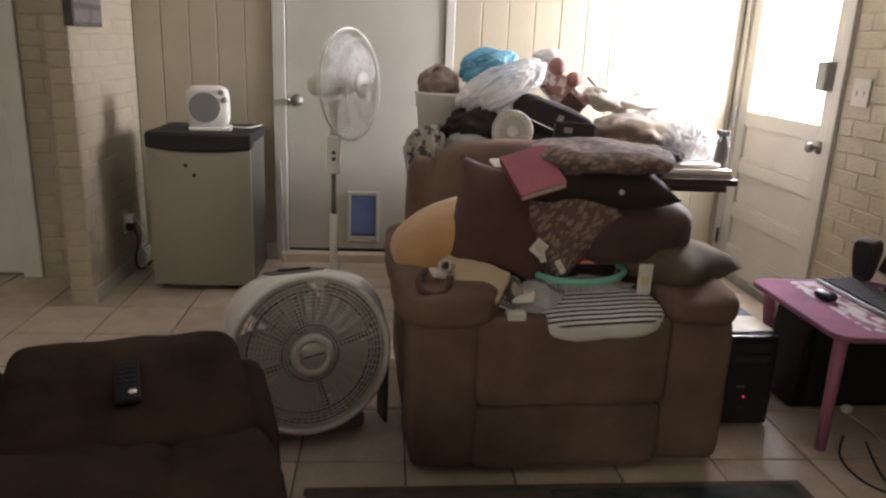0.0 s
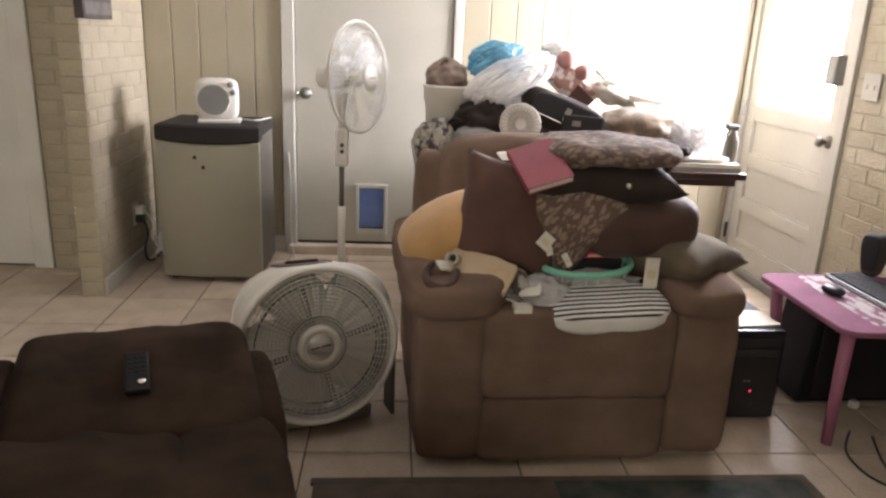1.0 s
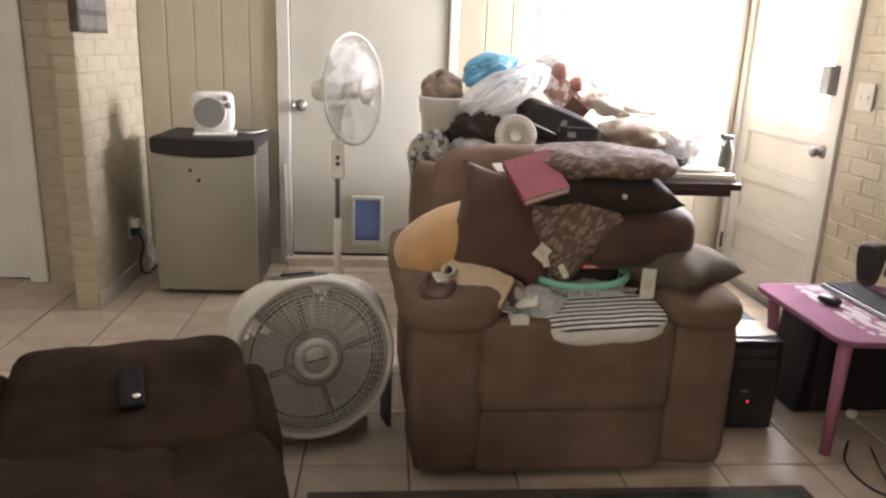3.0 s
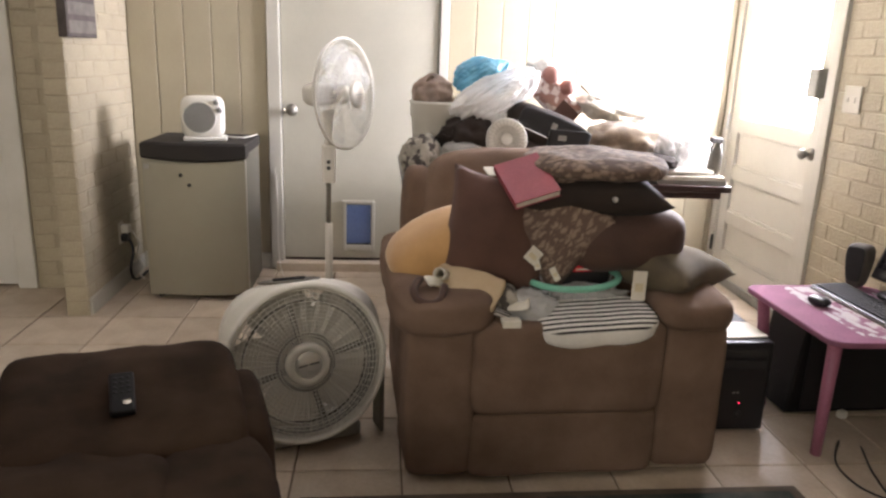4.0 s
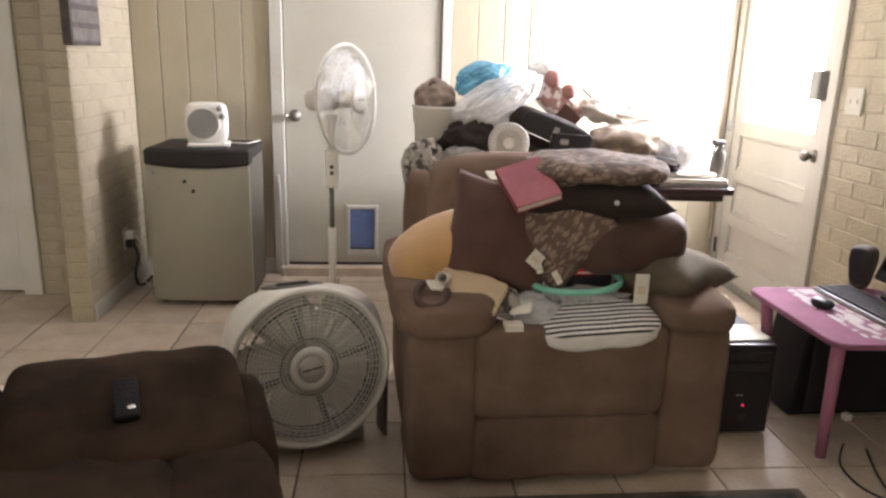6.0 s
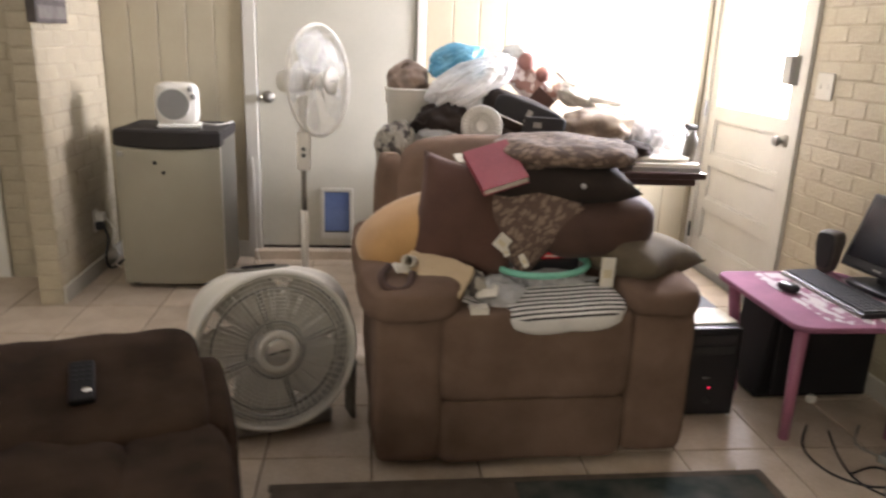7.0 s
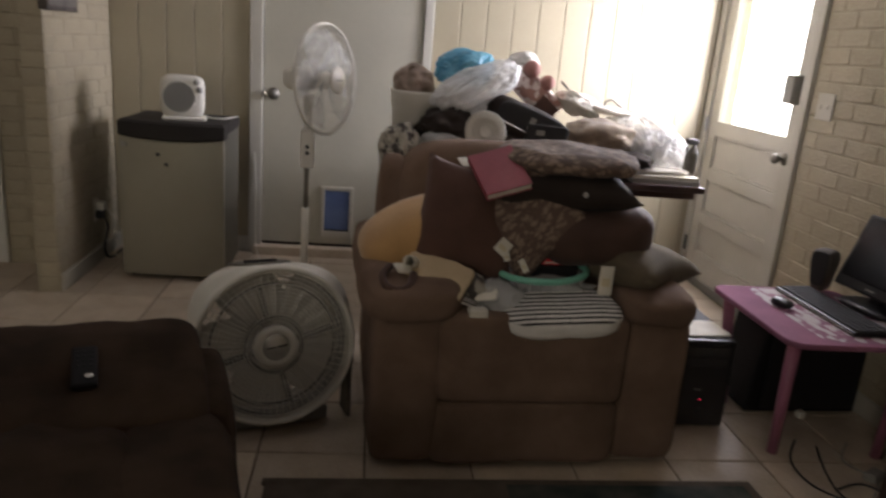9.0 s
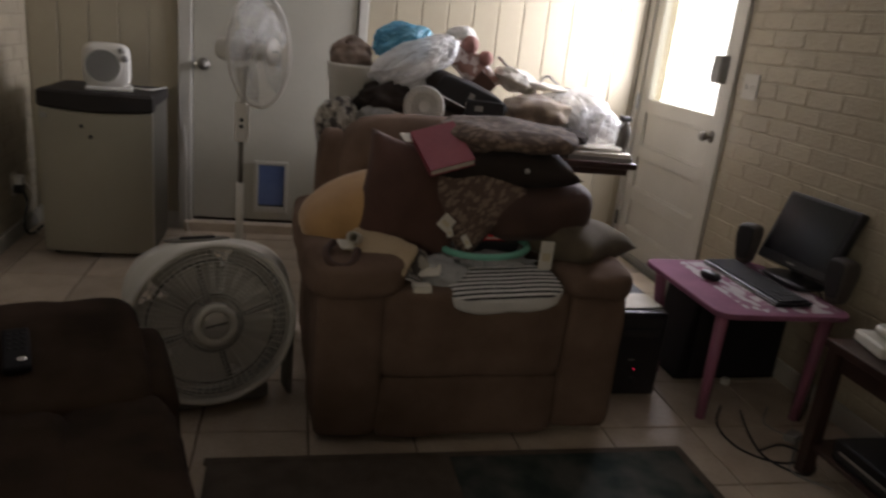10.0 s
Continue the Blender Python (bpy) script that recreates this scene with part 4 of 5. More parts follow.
pouch = thing("canvas_pouch", pose(0.185, 2.20, 0.628, 22, 8, -24), "limp cream canvas pouch on the chair arm", "pouch")
part("body", puff(0.22, 0.16, 0.024, 7, 12, 0.007, 12, 1.0), M_CREAMCLOTH, pouch, smooth=True)
solo("cardboard_tube", lathe([(0.0165, -0.03), (0.019, -0.03), (0.019, 0.03), (0.0165, 0.03), (0.0165, -0.03)], 20), M_PAPER, pose(0.108, 2.205, 0.668, 70, 0, -20), "short white cardboard tube", "tube")
solo("strap", tube(smoothed([(0.045, 2.20, 0.654), (0.022, 2.150, 0.640), (0.032, 2.110, 0.620), (0.070, 2.098, 0.610), (0.102, 2.115, 0.620), (0.115, 2.16, 0.646)]), 0.012, 8), M_COFFEE, Matrix.Identity(4), "loop of dark brown strap on the chair arm", "strap")
solo("paper_scrap", puff(0.06, 0.045, 0.003, 6, 6, 0.006, 20, 2.0), M_PAPER, pose(0.085, 2.19, 0.652, 25, 10, 30), "torn white paper scrap on the chair arm", "paper")
solo("paper_scrap", puff(0.07, 0.05, 0.003, 6, 6, 0.006, 20, 5.0), M_PAPER, pose(0.345, 2.17, 0.585, 30, -12, -20), "torn white paper scrap by the clothes", "paper")
solo("paper_scrap", puff(0.06, 0.05, 0.004, 8, 6, 0.002, 14, 7.0), M_PAPER, pose(0.292, 2.46, 0.948, 25, 0, 20), "white paper corner between the cushions", "paper")
solo("plastic_wrap", crumple(0.075, 0.06, 0.05, 3.0, 0.5, 4), M_CLOUD, pose(0.40, 2.22, 0.555), "crumpled clear plastic wrap", "wrapping")
solo("plastic_wrap", crumple(0.11, 0.05, 0.035, 4.0, 0.5, 4), M_CLOUD, pose(0.60, 2.285, 0.572), "crumpled clear plastic wrap under the basket", "wrapping")
solo("printed_cloth", crumple(0.06, 0.05, 0.035, 5.0, 0.4, 4), M_GREYCLOTH, pose(0.31, 2.23, 0.585, 0, 10, 0), "crumpled grey patterned cloth scrap", "cloth")
solo("striped_cloth", puff(0.10, 0.07, 0.022, 3, 7, 0.008, 16, 3.0), M_STRIPES, pose(0.285, 2.18, 0.565, 15, 22, 20), "small striped cloth scrap", "cloth")
solo("small_box", box(-0.028, 0.028, -0.02, 0.02, -0.012, 0.012, 0.002), M_PAPER, pose(0.315, 2.118, 0.545, 0, 0, 4), "small white cardboard box", "box", False)

# ---- table behind the recliner and its heap ----
table = thing("dining_table", pose(0.82, 3.86, 0), "dark wood table buried under bags and clothes", "table")
part("tabletop", box(-0.80, 0.80, -0.42, 0.42, 0.712, 0.745, 0.006), M_WOOD, table)
part("apron", box(-0.765, 0.765, -0.385, 0.385, 0.675, 0.711, 0.003), M_WOOD, table)
for x in (-0.40, 0.40):
    part("pedestal", lathe([(0.07, 0.06), (0.05, 0.12), (0.035, 0.25), (0.06, 0.36), (0.04, 0.48), (0.06, 0.60), (0.09, 0.674)], 24, "Z", (x, 0, 0)), M_WOOD, table, smooth=True)
    part("cross_foot", box(x - 0.03, x + 0.03, -0.30, 0.30, 0.0, 0.06, 0.012), M_WOOD, table)
part("stretcher", box(-0.40, 0.40, -0.02, 0.02, 0.16, 0.22, 0.006), M_WOOD, table)

papers = thing("paper_stack", pose(1.43, 3.63, 0.7455, 0, 0, -2), "thick stack of papers and magazines on the table edge", "papers")
bm = box(-0.17, 0.17, -0.17, 0.17, 0.0, 0.022, 0.002)
part("magazine", bm, M_GREYPL, papers, "grey-edged magazine")
part("magazine", box(-0.16, 0.165, -0.165, 0.17, 0.0222, 0.040, 0.002), M_PAPER, papers)
part("loose_sheet", puff(0.30, 0.30, 0.03, 4, 8, 0.006, 9, 2.0, (-0.01, 0.0, 0.055)), M_PAPER, papers, smooth=True)

bucket = thing("waste_bin", pose(0.185, 3.66, 0.746), "white plastic bin standing on the table", "bin")
part("body", lathe([(0.0, 0.0), (0.098, 0.0), (0.10, 0.01), (0.118, 0.27), (0.126, 0.275), (0.126, 0.335), (0.134, 0.345), (0.128, 0.35), (0.120, 0.34), (0.105, 0.03), (0.0, 0.02)], 40), M_PLASTIC, bucket, smooth=True)
solo("taupe_bag", crumple(0.105, 0.09, 0.085, 1.3, 0.25, 5, False), M_TAUPE, pose(0.165, 3.66, 1.125), "taupe cloth bag stuffed into the white bin", "bag")
solo("knotted_bag_ear", tube(smoothed([(0.13, 3.62, 1.18), (0.14, 3.60, 1.20), (0.155, 3.6, 1.215), (0.16, 3.6, 1.2)]), 0.008, 6), M_TAUPE, Matrix.Identity(4), "knotted ear of the taupe bag", "bag")
solo("carrier_bag", bag(0.125, 0.10, 0.080, 2.2, (0.8, -0.2, 0.5)), M_BLUE, pose(0.405, 3.66, 1.21, 0, -16, 0), "crumpled blue plastic carrier bag", "bag", True, "carrier bags")
solo("carrier_bag", bag(0.19, 0.11, 0.080, 3.1, (0.75, -0.3, 0.6)), M_BAG, pose(0.46, 3.57, 1.14, 0, -24, 10), "crumpled white plastic carrier bag", "bag", True, "carrier bags")
solo("carrier_bag", bag(0.10, 0.08, 0.085, 7.7, (0.3, -0.3, 0.9)), M_BAG, pose(0.42, 3.60, 1.05, 0, 30, 0), "sagging white plastic carrier bag", "bag", True, "carrier bags")
solo("laundry_pile", crumple(0.42, 0.26, 0.16, 8.8, 0.22, 5, False, -0.10), M_PILE, pose(0.62, 3.86, 0.85), "dark mixed laundry heaped on the table", "laundry")
solo("laundry_pile", crumple(0.36, 0.24, 0.12, 9.8, 0.22, 5, False, -0.08), M_PILE, pose(1.20, 3.86, 0.83), "dark mixed laundry heaped on the table", "laundry")
solo("black_bag", crumple(0.14, 0.10, 0.09, 4.4, 0.3, 5, False), M_CHARCOAL, pose(0.33, 3.54, 0.95), "limp black cloth bag", "bag")
solo("bag_strap", tube(smoothed([(0.17, 3.50, 0.93), (0.20, 3.47, 0.955), (0.235, 3.46, 0.94), (0.26, 3.46, 0.975), (0.32, 3.46, 0.965)]), 0.007, 6), M_CHARCOAL, Matrix.Identity(4), "loose black bag strap", "strap")
shoulder = thing("shoulder_bag", pose(0.71, 3.58, 0.985, 0, 20, 0), "black shoulder bag lying on the heap", "bag")
part("body", puff(0.40, 0.20, 0.17, 4, 10, 0.012, 8, 5.0), M_CHARCOAL, shoulder, smooth=True)
part("flap", puff(0.36, 0.03, 0.11, 4, 8, 0.005, 8, 6.0, (0.02, -0.10, 0.02)), M_BLACKM, shoulder, smooth=True)
part("tag", box(-0.005, 0.022, -0.121, -0.119, -0.02, 0.04), M_GREYPL, shoulder, "grey label patch")
part("zip", tube([(-0.15, -0.112, -0.03), (0.0, -0.122, -0.035), (0.16, -0.112, -0.03)], 0.003, 5), M_CHROME, shoulder)
dark_carton = thing("dark_carton", pose(0.80, 3.50, 0.94, 0, 3, 4), "small black cardboard carton in the heap", "box")
part("body", box(-0.10, 0.09, -0.05, 0.06, -0.045, 0.05, 0.004), M_BLACKM, dark_carton)
part("label_strip", box(-0.06, -0.02, -0.0525, -0.0505, 0.0, 0.025), M_GREYPL, dark_carton)
lid = thing("tub_cover", pose(0.500, 3.435, 0.945, -12, 0, -4), "round ribbed white plastic tub cover stood on edge", "tub cover")
part("disc", lathe([(0.0, -0.006), (0.055, -0.006), (0.058, -0.010), (0.085, -0.010), (0.094, -0.006), (0.097, 0.004), (0.094, 0.012), (0.0, 0.008)], 48, "Y"), M_PLASTIC, lid, smooth=True)
for r in (0.03, 0.058, 0.088):
    part("ring_rib", hoop(r, -0.010, 0.0022, 40, 5), M_WHITE, lid, smooth=True)
for k in range(28):
    a = 2 * math.pi * k / 28
    part("rib", tube([(0.03 * math.cos(a), -0.009, 0.03 * math.sin(a)), (0.088 * math.cos(a), -0.011, 0.088 * math.sin(a))], 0.002, 4), M_WHITE, lid)
solo("camouflage_cloth", crumple(0.085, 0.09, 0.10, 6.1, 0.32, 5), M_GREYCLOTH, pose(0.11, 3.48, 0.835), "crumpled grey camouflage cloth", "cloth")
solo("pale_cloth", crumple(0.11, 0.08, 0.06, 6.9, 0.25, 4, False), M_GREYPL, pose(0.30, 3.47, 0.87), "folded pale grey cloth", "cloth")
gift = thing("floral_package", pose(0.775, 3.72, 1.125, 0, 40, 0), "pink floral package in clear wrap with red bobbles", "package")
part("body", puff(0.30, 0.12, 0.13, 5, 8, 0.008, 12, 3.0), M_FLORAL, gift, smooth=True)
part("dark_side", box(0.03, 0.14, -0.066, -0.055, -0.06, 0.02, 0.004), M_CHOC, gift)
for x, z, r in ((-0.098, 0.062, 0.044), (0.005, 0.072, 0.038)):
    part("bobble", lathe([(r * math.sin(math.pi * i / 10), -r * math.cos(math.pi * i / 10)) for i in range(11)], 20, "Z", (x, -0.05, z)), M_ROSE, gift, "dusty red bobble", True)
solo("white_pompom", crumple(0.075, 0.055, 0.050, 1.1, 0.2, 5, False), M_WHITECLOTH, pose(0.715, 3.76, 1.268), "white fluffy wool pompom", "pompom")
solo("dark_rod", tube([(0.90, 3.7, 1.19), (1.00, 3.68, 1.10)], 0.007, 6), M_GREYPL, Matrix.Identity(4), "thin dark rod sticking out", "rod")
solo("crumpled_paper", crumple(0.10, 0.09, 0.05, 5.6, 0.4, 4), M_PAPER, pose(1.0, 3.70, 1.085, 0, 18, 0), "crumpled sheet of white paper", "paper")
solo("plush_toy", crumple(0.20, 0.12, 0.095, 2.7, 0.22, 5, False), M_PLUSH, pose(1.10, 3.60, 0.93), "beige and brown plush bundle", "plush")
solo("folded_paper_bag", puff(0.24, 0.14, 0.03, 4, 8, 0.012, 12, 4.0), M_PAPER, pose(1.16, 3.68, 1.065, 4, 6, 8), "crumpled pale paper bag", "bag")
solo("metal_handle", tube(smoothed([(1.12, 3.66, 1.085), (1.14, 3.66, 1.115), (1.165, 3.66, 1.12), (1.19, 3.66, 1.10), (1.22, 3.66, 1.085)]), 0.006, 6), M_GREYPL, Matrix.Identity(4), "thin grey metal handle", "handle")
solo("clear_bag", bag(0.17, 0.13, 0.12, 6.6, (-0.4, -0.2, 0.9)), M_CLOUD, pose(1.33, 3.68, 0.94, 0, 15, 0), "clear plastic bag of laundry", "bag")
solo("carrier_bag", bag(0.13, 0.11, 0.10, 8.3, (0.2, -0.1, 0.95)), M_BAG, pose(1.435, 3.67, 0.885, 0, 10, 0), "white plastic carrier bag slumped at the table end", "bag", True, "carrier bags")
solo("dark_pouch", crumple(0.09, 0.06, 0.04, 3.3, 0.2, 4, False), M_CHARCOAL, pose(1.27, 3.52, 0.845), "small dark cloth pouch", "pouch")
spray = thing("spray_bottle", pose(1.562, 3.545, 0.787, 0, 5, 20), "dull grey spray bottle standing on the paper stack", "bottle")
part("body", lathe([(0.0, 0.0), (0.030, 0.0), (0.033, 0.015), (0.033, 0.095), (0.026, 0.12), (0.013, 0.14), (0.013, 0.155)], 24), M_SPOKE, spray, smooth=True)
head = part("trigger_head", box(-0.055, 0.020, -0.012, 0.012, 0.155, 0.182, 0.006), M_SPKGREY, spray)
part("trigger", tube(smoothed([(-0.030, 0, 0.155), (-0.040, 0, 0.135), (-0.034, 0, 0.110)]), 0.005, 6), M_SPKGREY, head, smooth=True)

# ---- computer corner ----
pc = thing("computer_tower", pose(1.24, 2.43, 0), "black computer tower with a red light beside the recliner", "computer")
part("case", box(-0.105, 0.105, 0.012, 0.44, 0.01, 0.358, 0.005), M_BLACKM, pc)
front = part("front_panel", box(-0.105, 0.105, -0.012, 0.0118, 0.01, 0.358, 0.010, 3), M_BLACK, pc, "glossy black front panel")
for z in (0.30, 0.255):
    part("drive_bay", box(-0.08, 0.08, -0.0145, -0.0123, z, z + 0.034, 0.002), M_BLACKM, front)
part("power_button", lathe([(0.0, -0.006), (0.014, -0.005), (0.016, 0.0)], 20, "Y", (0.0, -0.0123, 0.075)), M_BLACKM, front, smooth=True)
part("light", box(-0.003, 0.003, -0.0145, -0.0123, 0.119, 0.125), M_LED, front, "red power light")
for x in (-0.03, -0.015):
    part("port", box(x, x + 0.01, -0.0137, -0.0123, 0.16, 0.165), M_GREYPL, front)
solo("paper_sheet", puff(0.19, 0.15, 0.004, 12, 8, 0.002, 14, 1.0), M_PAPER, pose(1.245, 2.53, 0.362, 0, 0, 6), "white papers lying on the computer tower", "paper")

sub = thing("subwoofer", pose(1.755, 2.66, 0, 0, 0, 2), "black box subwoofer on the floor under the pink table", "speaker")
bm = box(-0.215, 0.22, -0.11, 0.13, 0.012, 0.40, 0.008)
for v in bm.verts:
    if v.co.x < 0:
        v.co.x -= 0.045 * (1 - v.co.z / 0.40)
part("cabinet", bm, M_REMOTE, sub)
part("grille_cloth", box(-0.20, 0.205, -0.118, -0.1105, 0.03, 0.385, 0.003), M_BLACK, sub)
for x in (-0.17, 0.17):
    part("foot", lathe([(0.015, 0.0), (0.015, 0.012)], 12, "Z", (x, 0, 0)), M_BLACK, sub)

desk = thing("childs_table", pose(1.645, 2.455, 0), "pink child's table with a faded printed top", "table")
bm = bmesh.new()
outl = []
for cx, cy, a0 in ((0.215, 0.245, 0), (-0.21, 0.245, 90), (-0.21, -0.245, 180), (0.215, -0.245, 270)):
    outl += [(cx + 0.06 * math.cos(radians(a0 + k * 15)), cy + 0.06 * math.sin(radians(a0 + k * 15))) for k in range(7)]
lv = []
for z, g in ((0.448, 0.99), (0.452, 1.0), (0.464, 1.0), (0.468, 0.99)):
    lv.append([bm.verts.new((x * g, y * g, z)) for x, y in outl])
for a, b in zip(lv, lv[1:]):
    for i in range(len(a)):
        bm.faces.new((a[i], a[(i + 1) % len(a)], b[(i + 1) % len(a)], b[i]))
bm.faces.new(lv[0])
bm.faces.new(lv[-1])
part("tabletop", bm, M_PINKTOP, desk, "pink painted top")
bm = bmesh.new()
bm.faces.new([bm.verts.new((x * 0.72 + 0.06, y * 0.90, 0.4695)) for x, y in outl])
part("printed_sheet", bm, M_PRINT, desk, "worn pale pink and white print")
for sx in (-1, 1):
    for sy in (-1, 1):
        part("leg", tube([(sx * 0.215, sy * 0.235, 0.449), (sx * 0.18, sy * 0.19, 0.0)] if sx < 0 else [(sx * 0.215, sy * 0.235, 0.449), (sx * 0.21, sy * 0.21, 0.0)], 0.023, 14, r2=0.018), M_PINK, desk, "round pink leg", True)

mouse = thing("computer_mouse", pose(1.545, 2.515, 0.470, 0, 0, 20), "small shiny black computer mouse", "mouse")
part("body", puff(0.055, 0.085, 0.034, 2.6, 8, 0, c=(0, 0, 0.016)), M_BLACK, mouse, smooth=True)
part("wheel", lathe([(0.006, -0.003), (0.008, 0.0), (0.006, 0.003)], 14, "Z"), M_GREYPL, mouse, at=pose(0, -0.02, 0.030, 0, 90, 0))
kb = thing("keyboard", pose(1.715, 2.475, 0.470, 0, -2, 1), "black keyboard with a silver front edge", "keyboard")
part("body", box(-0.075, 0.075, -0.245, 0.245, 0.0, 0.018, 0.004), M_BLACK, kb)
part("edge", box(-0.079, -0.0755, -0.243, 0.243, 0.003, 0.012, 0.001), M_KNOB, kb, "silver edge strip")
for i in range(6):
    for j in range(18):
        part("key", box(-0.062 + i * 0.021, -0.046 + i * 0.021, -0.235 + j * 0.0263, -0.213 + j * 0.0263, 0.0182, 0.024, 0.0), M_BLACKM, kb)
spk = thing("desktop_speaker", pose(1.84, 2.745, 0.470, 0, 0, -60), "small black desktop speaker", "speaker")
bm = puff(0.088, 0.095, 0.175, 5, 9, 0, c=(0, 0, 0.0885))
for v in bm.verts:
    k = 0.70 + 0.30 * min(1.0, v.co.z / 0.12)
    v.co.x, v.co.y = v.co.x * k, v.co.y * k
part("body", bm, M_SPKGREY, spk, smooth=True)
bm = puff(0.072, 0.012, 0.145, 5, 8, 0, c=(0, -0.044, 0.098))
for v in bm.verts:
    k = 0.70 + 0.30 * min(1.0, v.co.z / 0.12)
    v.co.x, v.co.y = v.co.x * k, v.co.y * k
part("grille", bm, M_BLACKM, spk, "dark cloth grille", True)
copy_thing(spk, pose(1.93, 2.285, 0.470, 0, 0, -80))
mon = thing("monitor", pose(1.885, 2.50, 0.470, 0, 0, -84), "switched-off black flat monitor leaning back", "monitor")
TILT = pose(0, 0, 0.055, -20, 0, 0)
part("bezel", box(-0.185, 0.185, -0.02, 0.02, 0.0, 0.30, 0.008), M_BLACK, mon, at=TILT)
part("screen", box(-0.166, 0.166, -0.0225, -0.0202, 0.042, 0.284), M_SCREEN, mon, "dark glass screen", at=TILT)
part("badge_mark", box(-0.02, 0.02, -0.0225, -0.0204, 0.018, 0.024), M_GREYPL, mon, at=TILT)
part("stand", box(-0.03, 0.03, 0.02, 0.05, 0.005, 0.18, 0.008), M_BLACK, mon)
part("foot", puff(0.24, 0.16, 0.03, 4, 7, 0, c=(0, 0.02, 0.014)), M_BLACK, mon, smooth=True)

side = thing("side_table", pose(1.82, 1.66, 0), "dark wood side table at the brick wall", "table")
part("top", box(-0.20, 0.19, -0.30, 0.28, 0.455, 0.485, 0.005), M_WOOD, side)
for x in (-0.17, 0.16):
    for y in (-0.27, 0.25):
        part("leg", box(x - 0.022, x + 0.022, y - 0.022, y + 0.022, 0.0, 0.455, 0.004), M_WOOD, side)
part("apron", box(-0.168, -0.148, -0.25, 0.23, 0.39, 0.455), M_WOOD, side)
part("lower_shelf", box(-0.18, 0.17, -0.28, 0.26, 0.10, 0.12, 0.003), M_WOOD, side)
router = thing("white_device", pose(1.80, 1.83, 0.4855, 0, 0, -12), "white plastic device box on the dark side table", "device")
part("body", box(-0.11, 0.11, -0.08, 0.08, 0.0, 0.04, 0.010, 3), M_PLASTIC, router)
part("slot", box(-0.06, 0.06, -0.0815, -0.0795, 0.012, 0.022), M_BLACK, router)
part("dock", puff(0.15, 0.10, 0.04, 3, 8, 0, c=(0.0, 0.015, 0.058)), M_PLASTIC, router, "rounded white dock on top", True)
blackbox = thing("black_device", pose(1.79, 1.62, 0.1205), "black electronic device on the lower shelf", "device")
part("body", box(-0.14, 0.13, -0.2, 0.2, 0.0, 0.07, 0.006), M_BLACK, blackbox)
part("trim_strip", box(-0.142, -0.1402, -0.17, 0.17, 0.03, 0.038), M_GREYPL, blackbox)


def cable(pts, r, label, material=M_BLACK):
    return solo("cable", tube(smoothed(pts), r, 6), material, Matrix.Identity(4), label, "cable", True, "cables on the floor")


cable([(1.60, 2.34, 0.005), (1.50, 2.20, 0.005), (1.49, 2.05, 0.006), (1.58, 1.96, 0.005), (1.70, 1.97, 0.006), (1.78, 2.05, 0.006), (1.88, 2.2, 0.006)], 0.0035, "black cable looped on the floor tiles")
cable([(1.66, 2.30, 0.005), (1.58, 2.12, 0.012), (1.56, 1.98, 0.006), (1.64, 1.88, 0.006), (1.72, 1.95, 0.014), (1.68, 2.06, 0.006), (1.56, 2.02, 0.014)], 0.0035, "black cable looped on the floor tiles")
cable([(1.80, 2.33, 0.005), (1.70, 2.2, 0.006), (1.74, 2.08, 0.012), (1.66, 1.98, 0.006), (1.60, 1.90, 0.006), (1.68, 1.80, 0.006)], 0.003, "grey cable looped on the floor tiles", M_GREYPL)
cable([(1.345, 2.80, 0.09), (1.41, 2.80, 0.05), (1.47, 2.76, 0.04), (1.54, 2.74, 0.06)], 0.005, "black cable between tower and subwoofer")
cable([(1.345, 2.80, 0.12), (1.40, 2.84, 0.08), (1.48, 2.82, 0.03), (1.54, 2.77, 0.02)], 0.004, "black cable between tower and subwoofer")
cable([(1.93, 2.5, 0.475), (1.985, 2.42, 0.45), (1.99, 2.36, 0.25), (1.95, 2.3, 0.05), (1.86, 2.22, 0.006)], 0.004, "black cable hanging behind the pink table")
adapter = thing("power_adapter", pose(1.745, 2.10, 0.0, 0, 0, 30), "pale power adapter among floor cables", "adapter")
part("body", box(-0.035, 0.035, -0.022, 0.022, 0.0, 0.03, 0.006), M_GREYPL, adapter)
plug = thing("white_plug", pose(1.73, 2.525, 0.0, 0, 0, 15), "small white plug on the floor", "plug")
part("body", box(-0.016, 0.016, -0.014, 0.014, 0.0, 0.03, 0.005), M_PLASTIC, plug)

# ---- rug ----
rug = thing("rug", pose(0.5, 1.45, 0, 0, 0, 0.8), "dark mottled green and brown low-pile rug", "rug")


def rug_slab(x0, x1, y0, y1, z1, seed):
    b = bmesh.new()
    nx, ny = 40, 30
    g = [[b.verts.new((x0 + (x1 - x0) * i / nx, y0 + (y1 - y0) * j / ny, z1 + 0.0015 * noise.noise(Vector((i * 0.4, j * 0.4, seed))))) for j in range(ny + 1)] for i in range(nx + 1)]
    for i in range(nx):
        for j in range(ny):
            b.faces.new((g[i][j], g[i + 1][j], g[i + 1][j + 1], g[i][j + 1]))
    ret = bmesh.ops.extrude_face_region(b, geom=list(b.faces))
    for v in [e for e in ret["geom"] if isinstance(e, bmesh.types.BMVert)]:
        v.co.z = 0.001
    return b


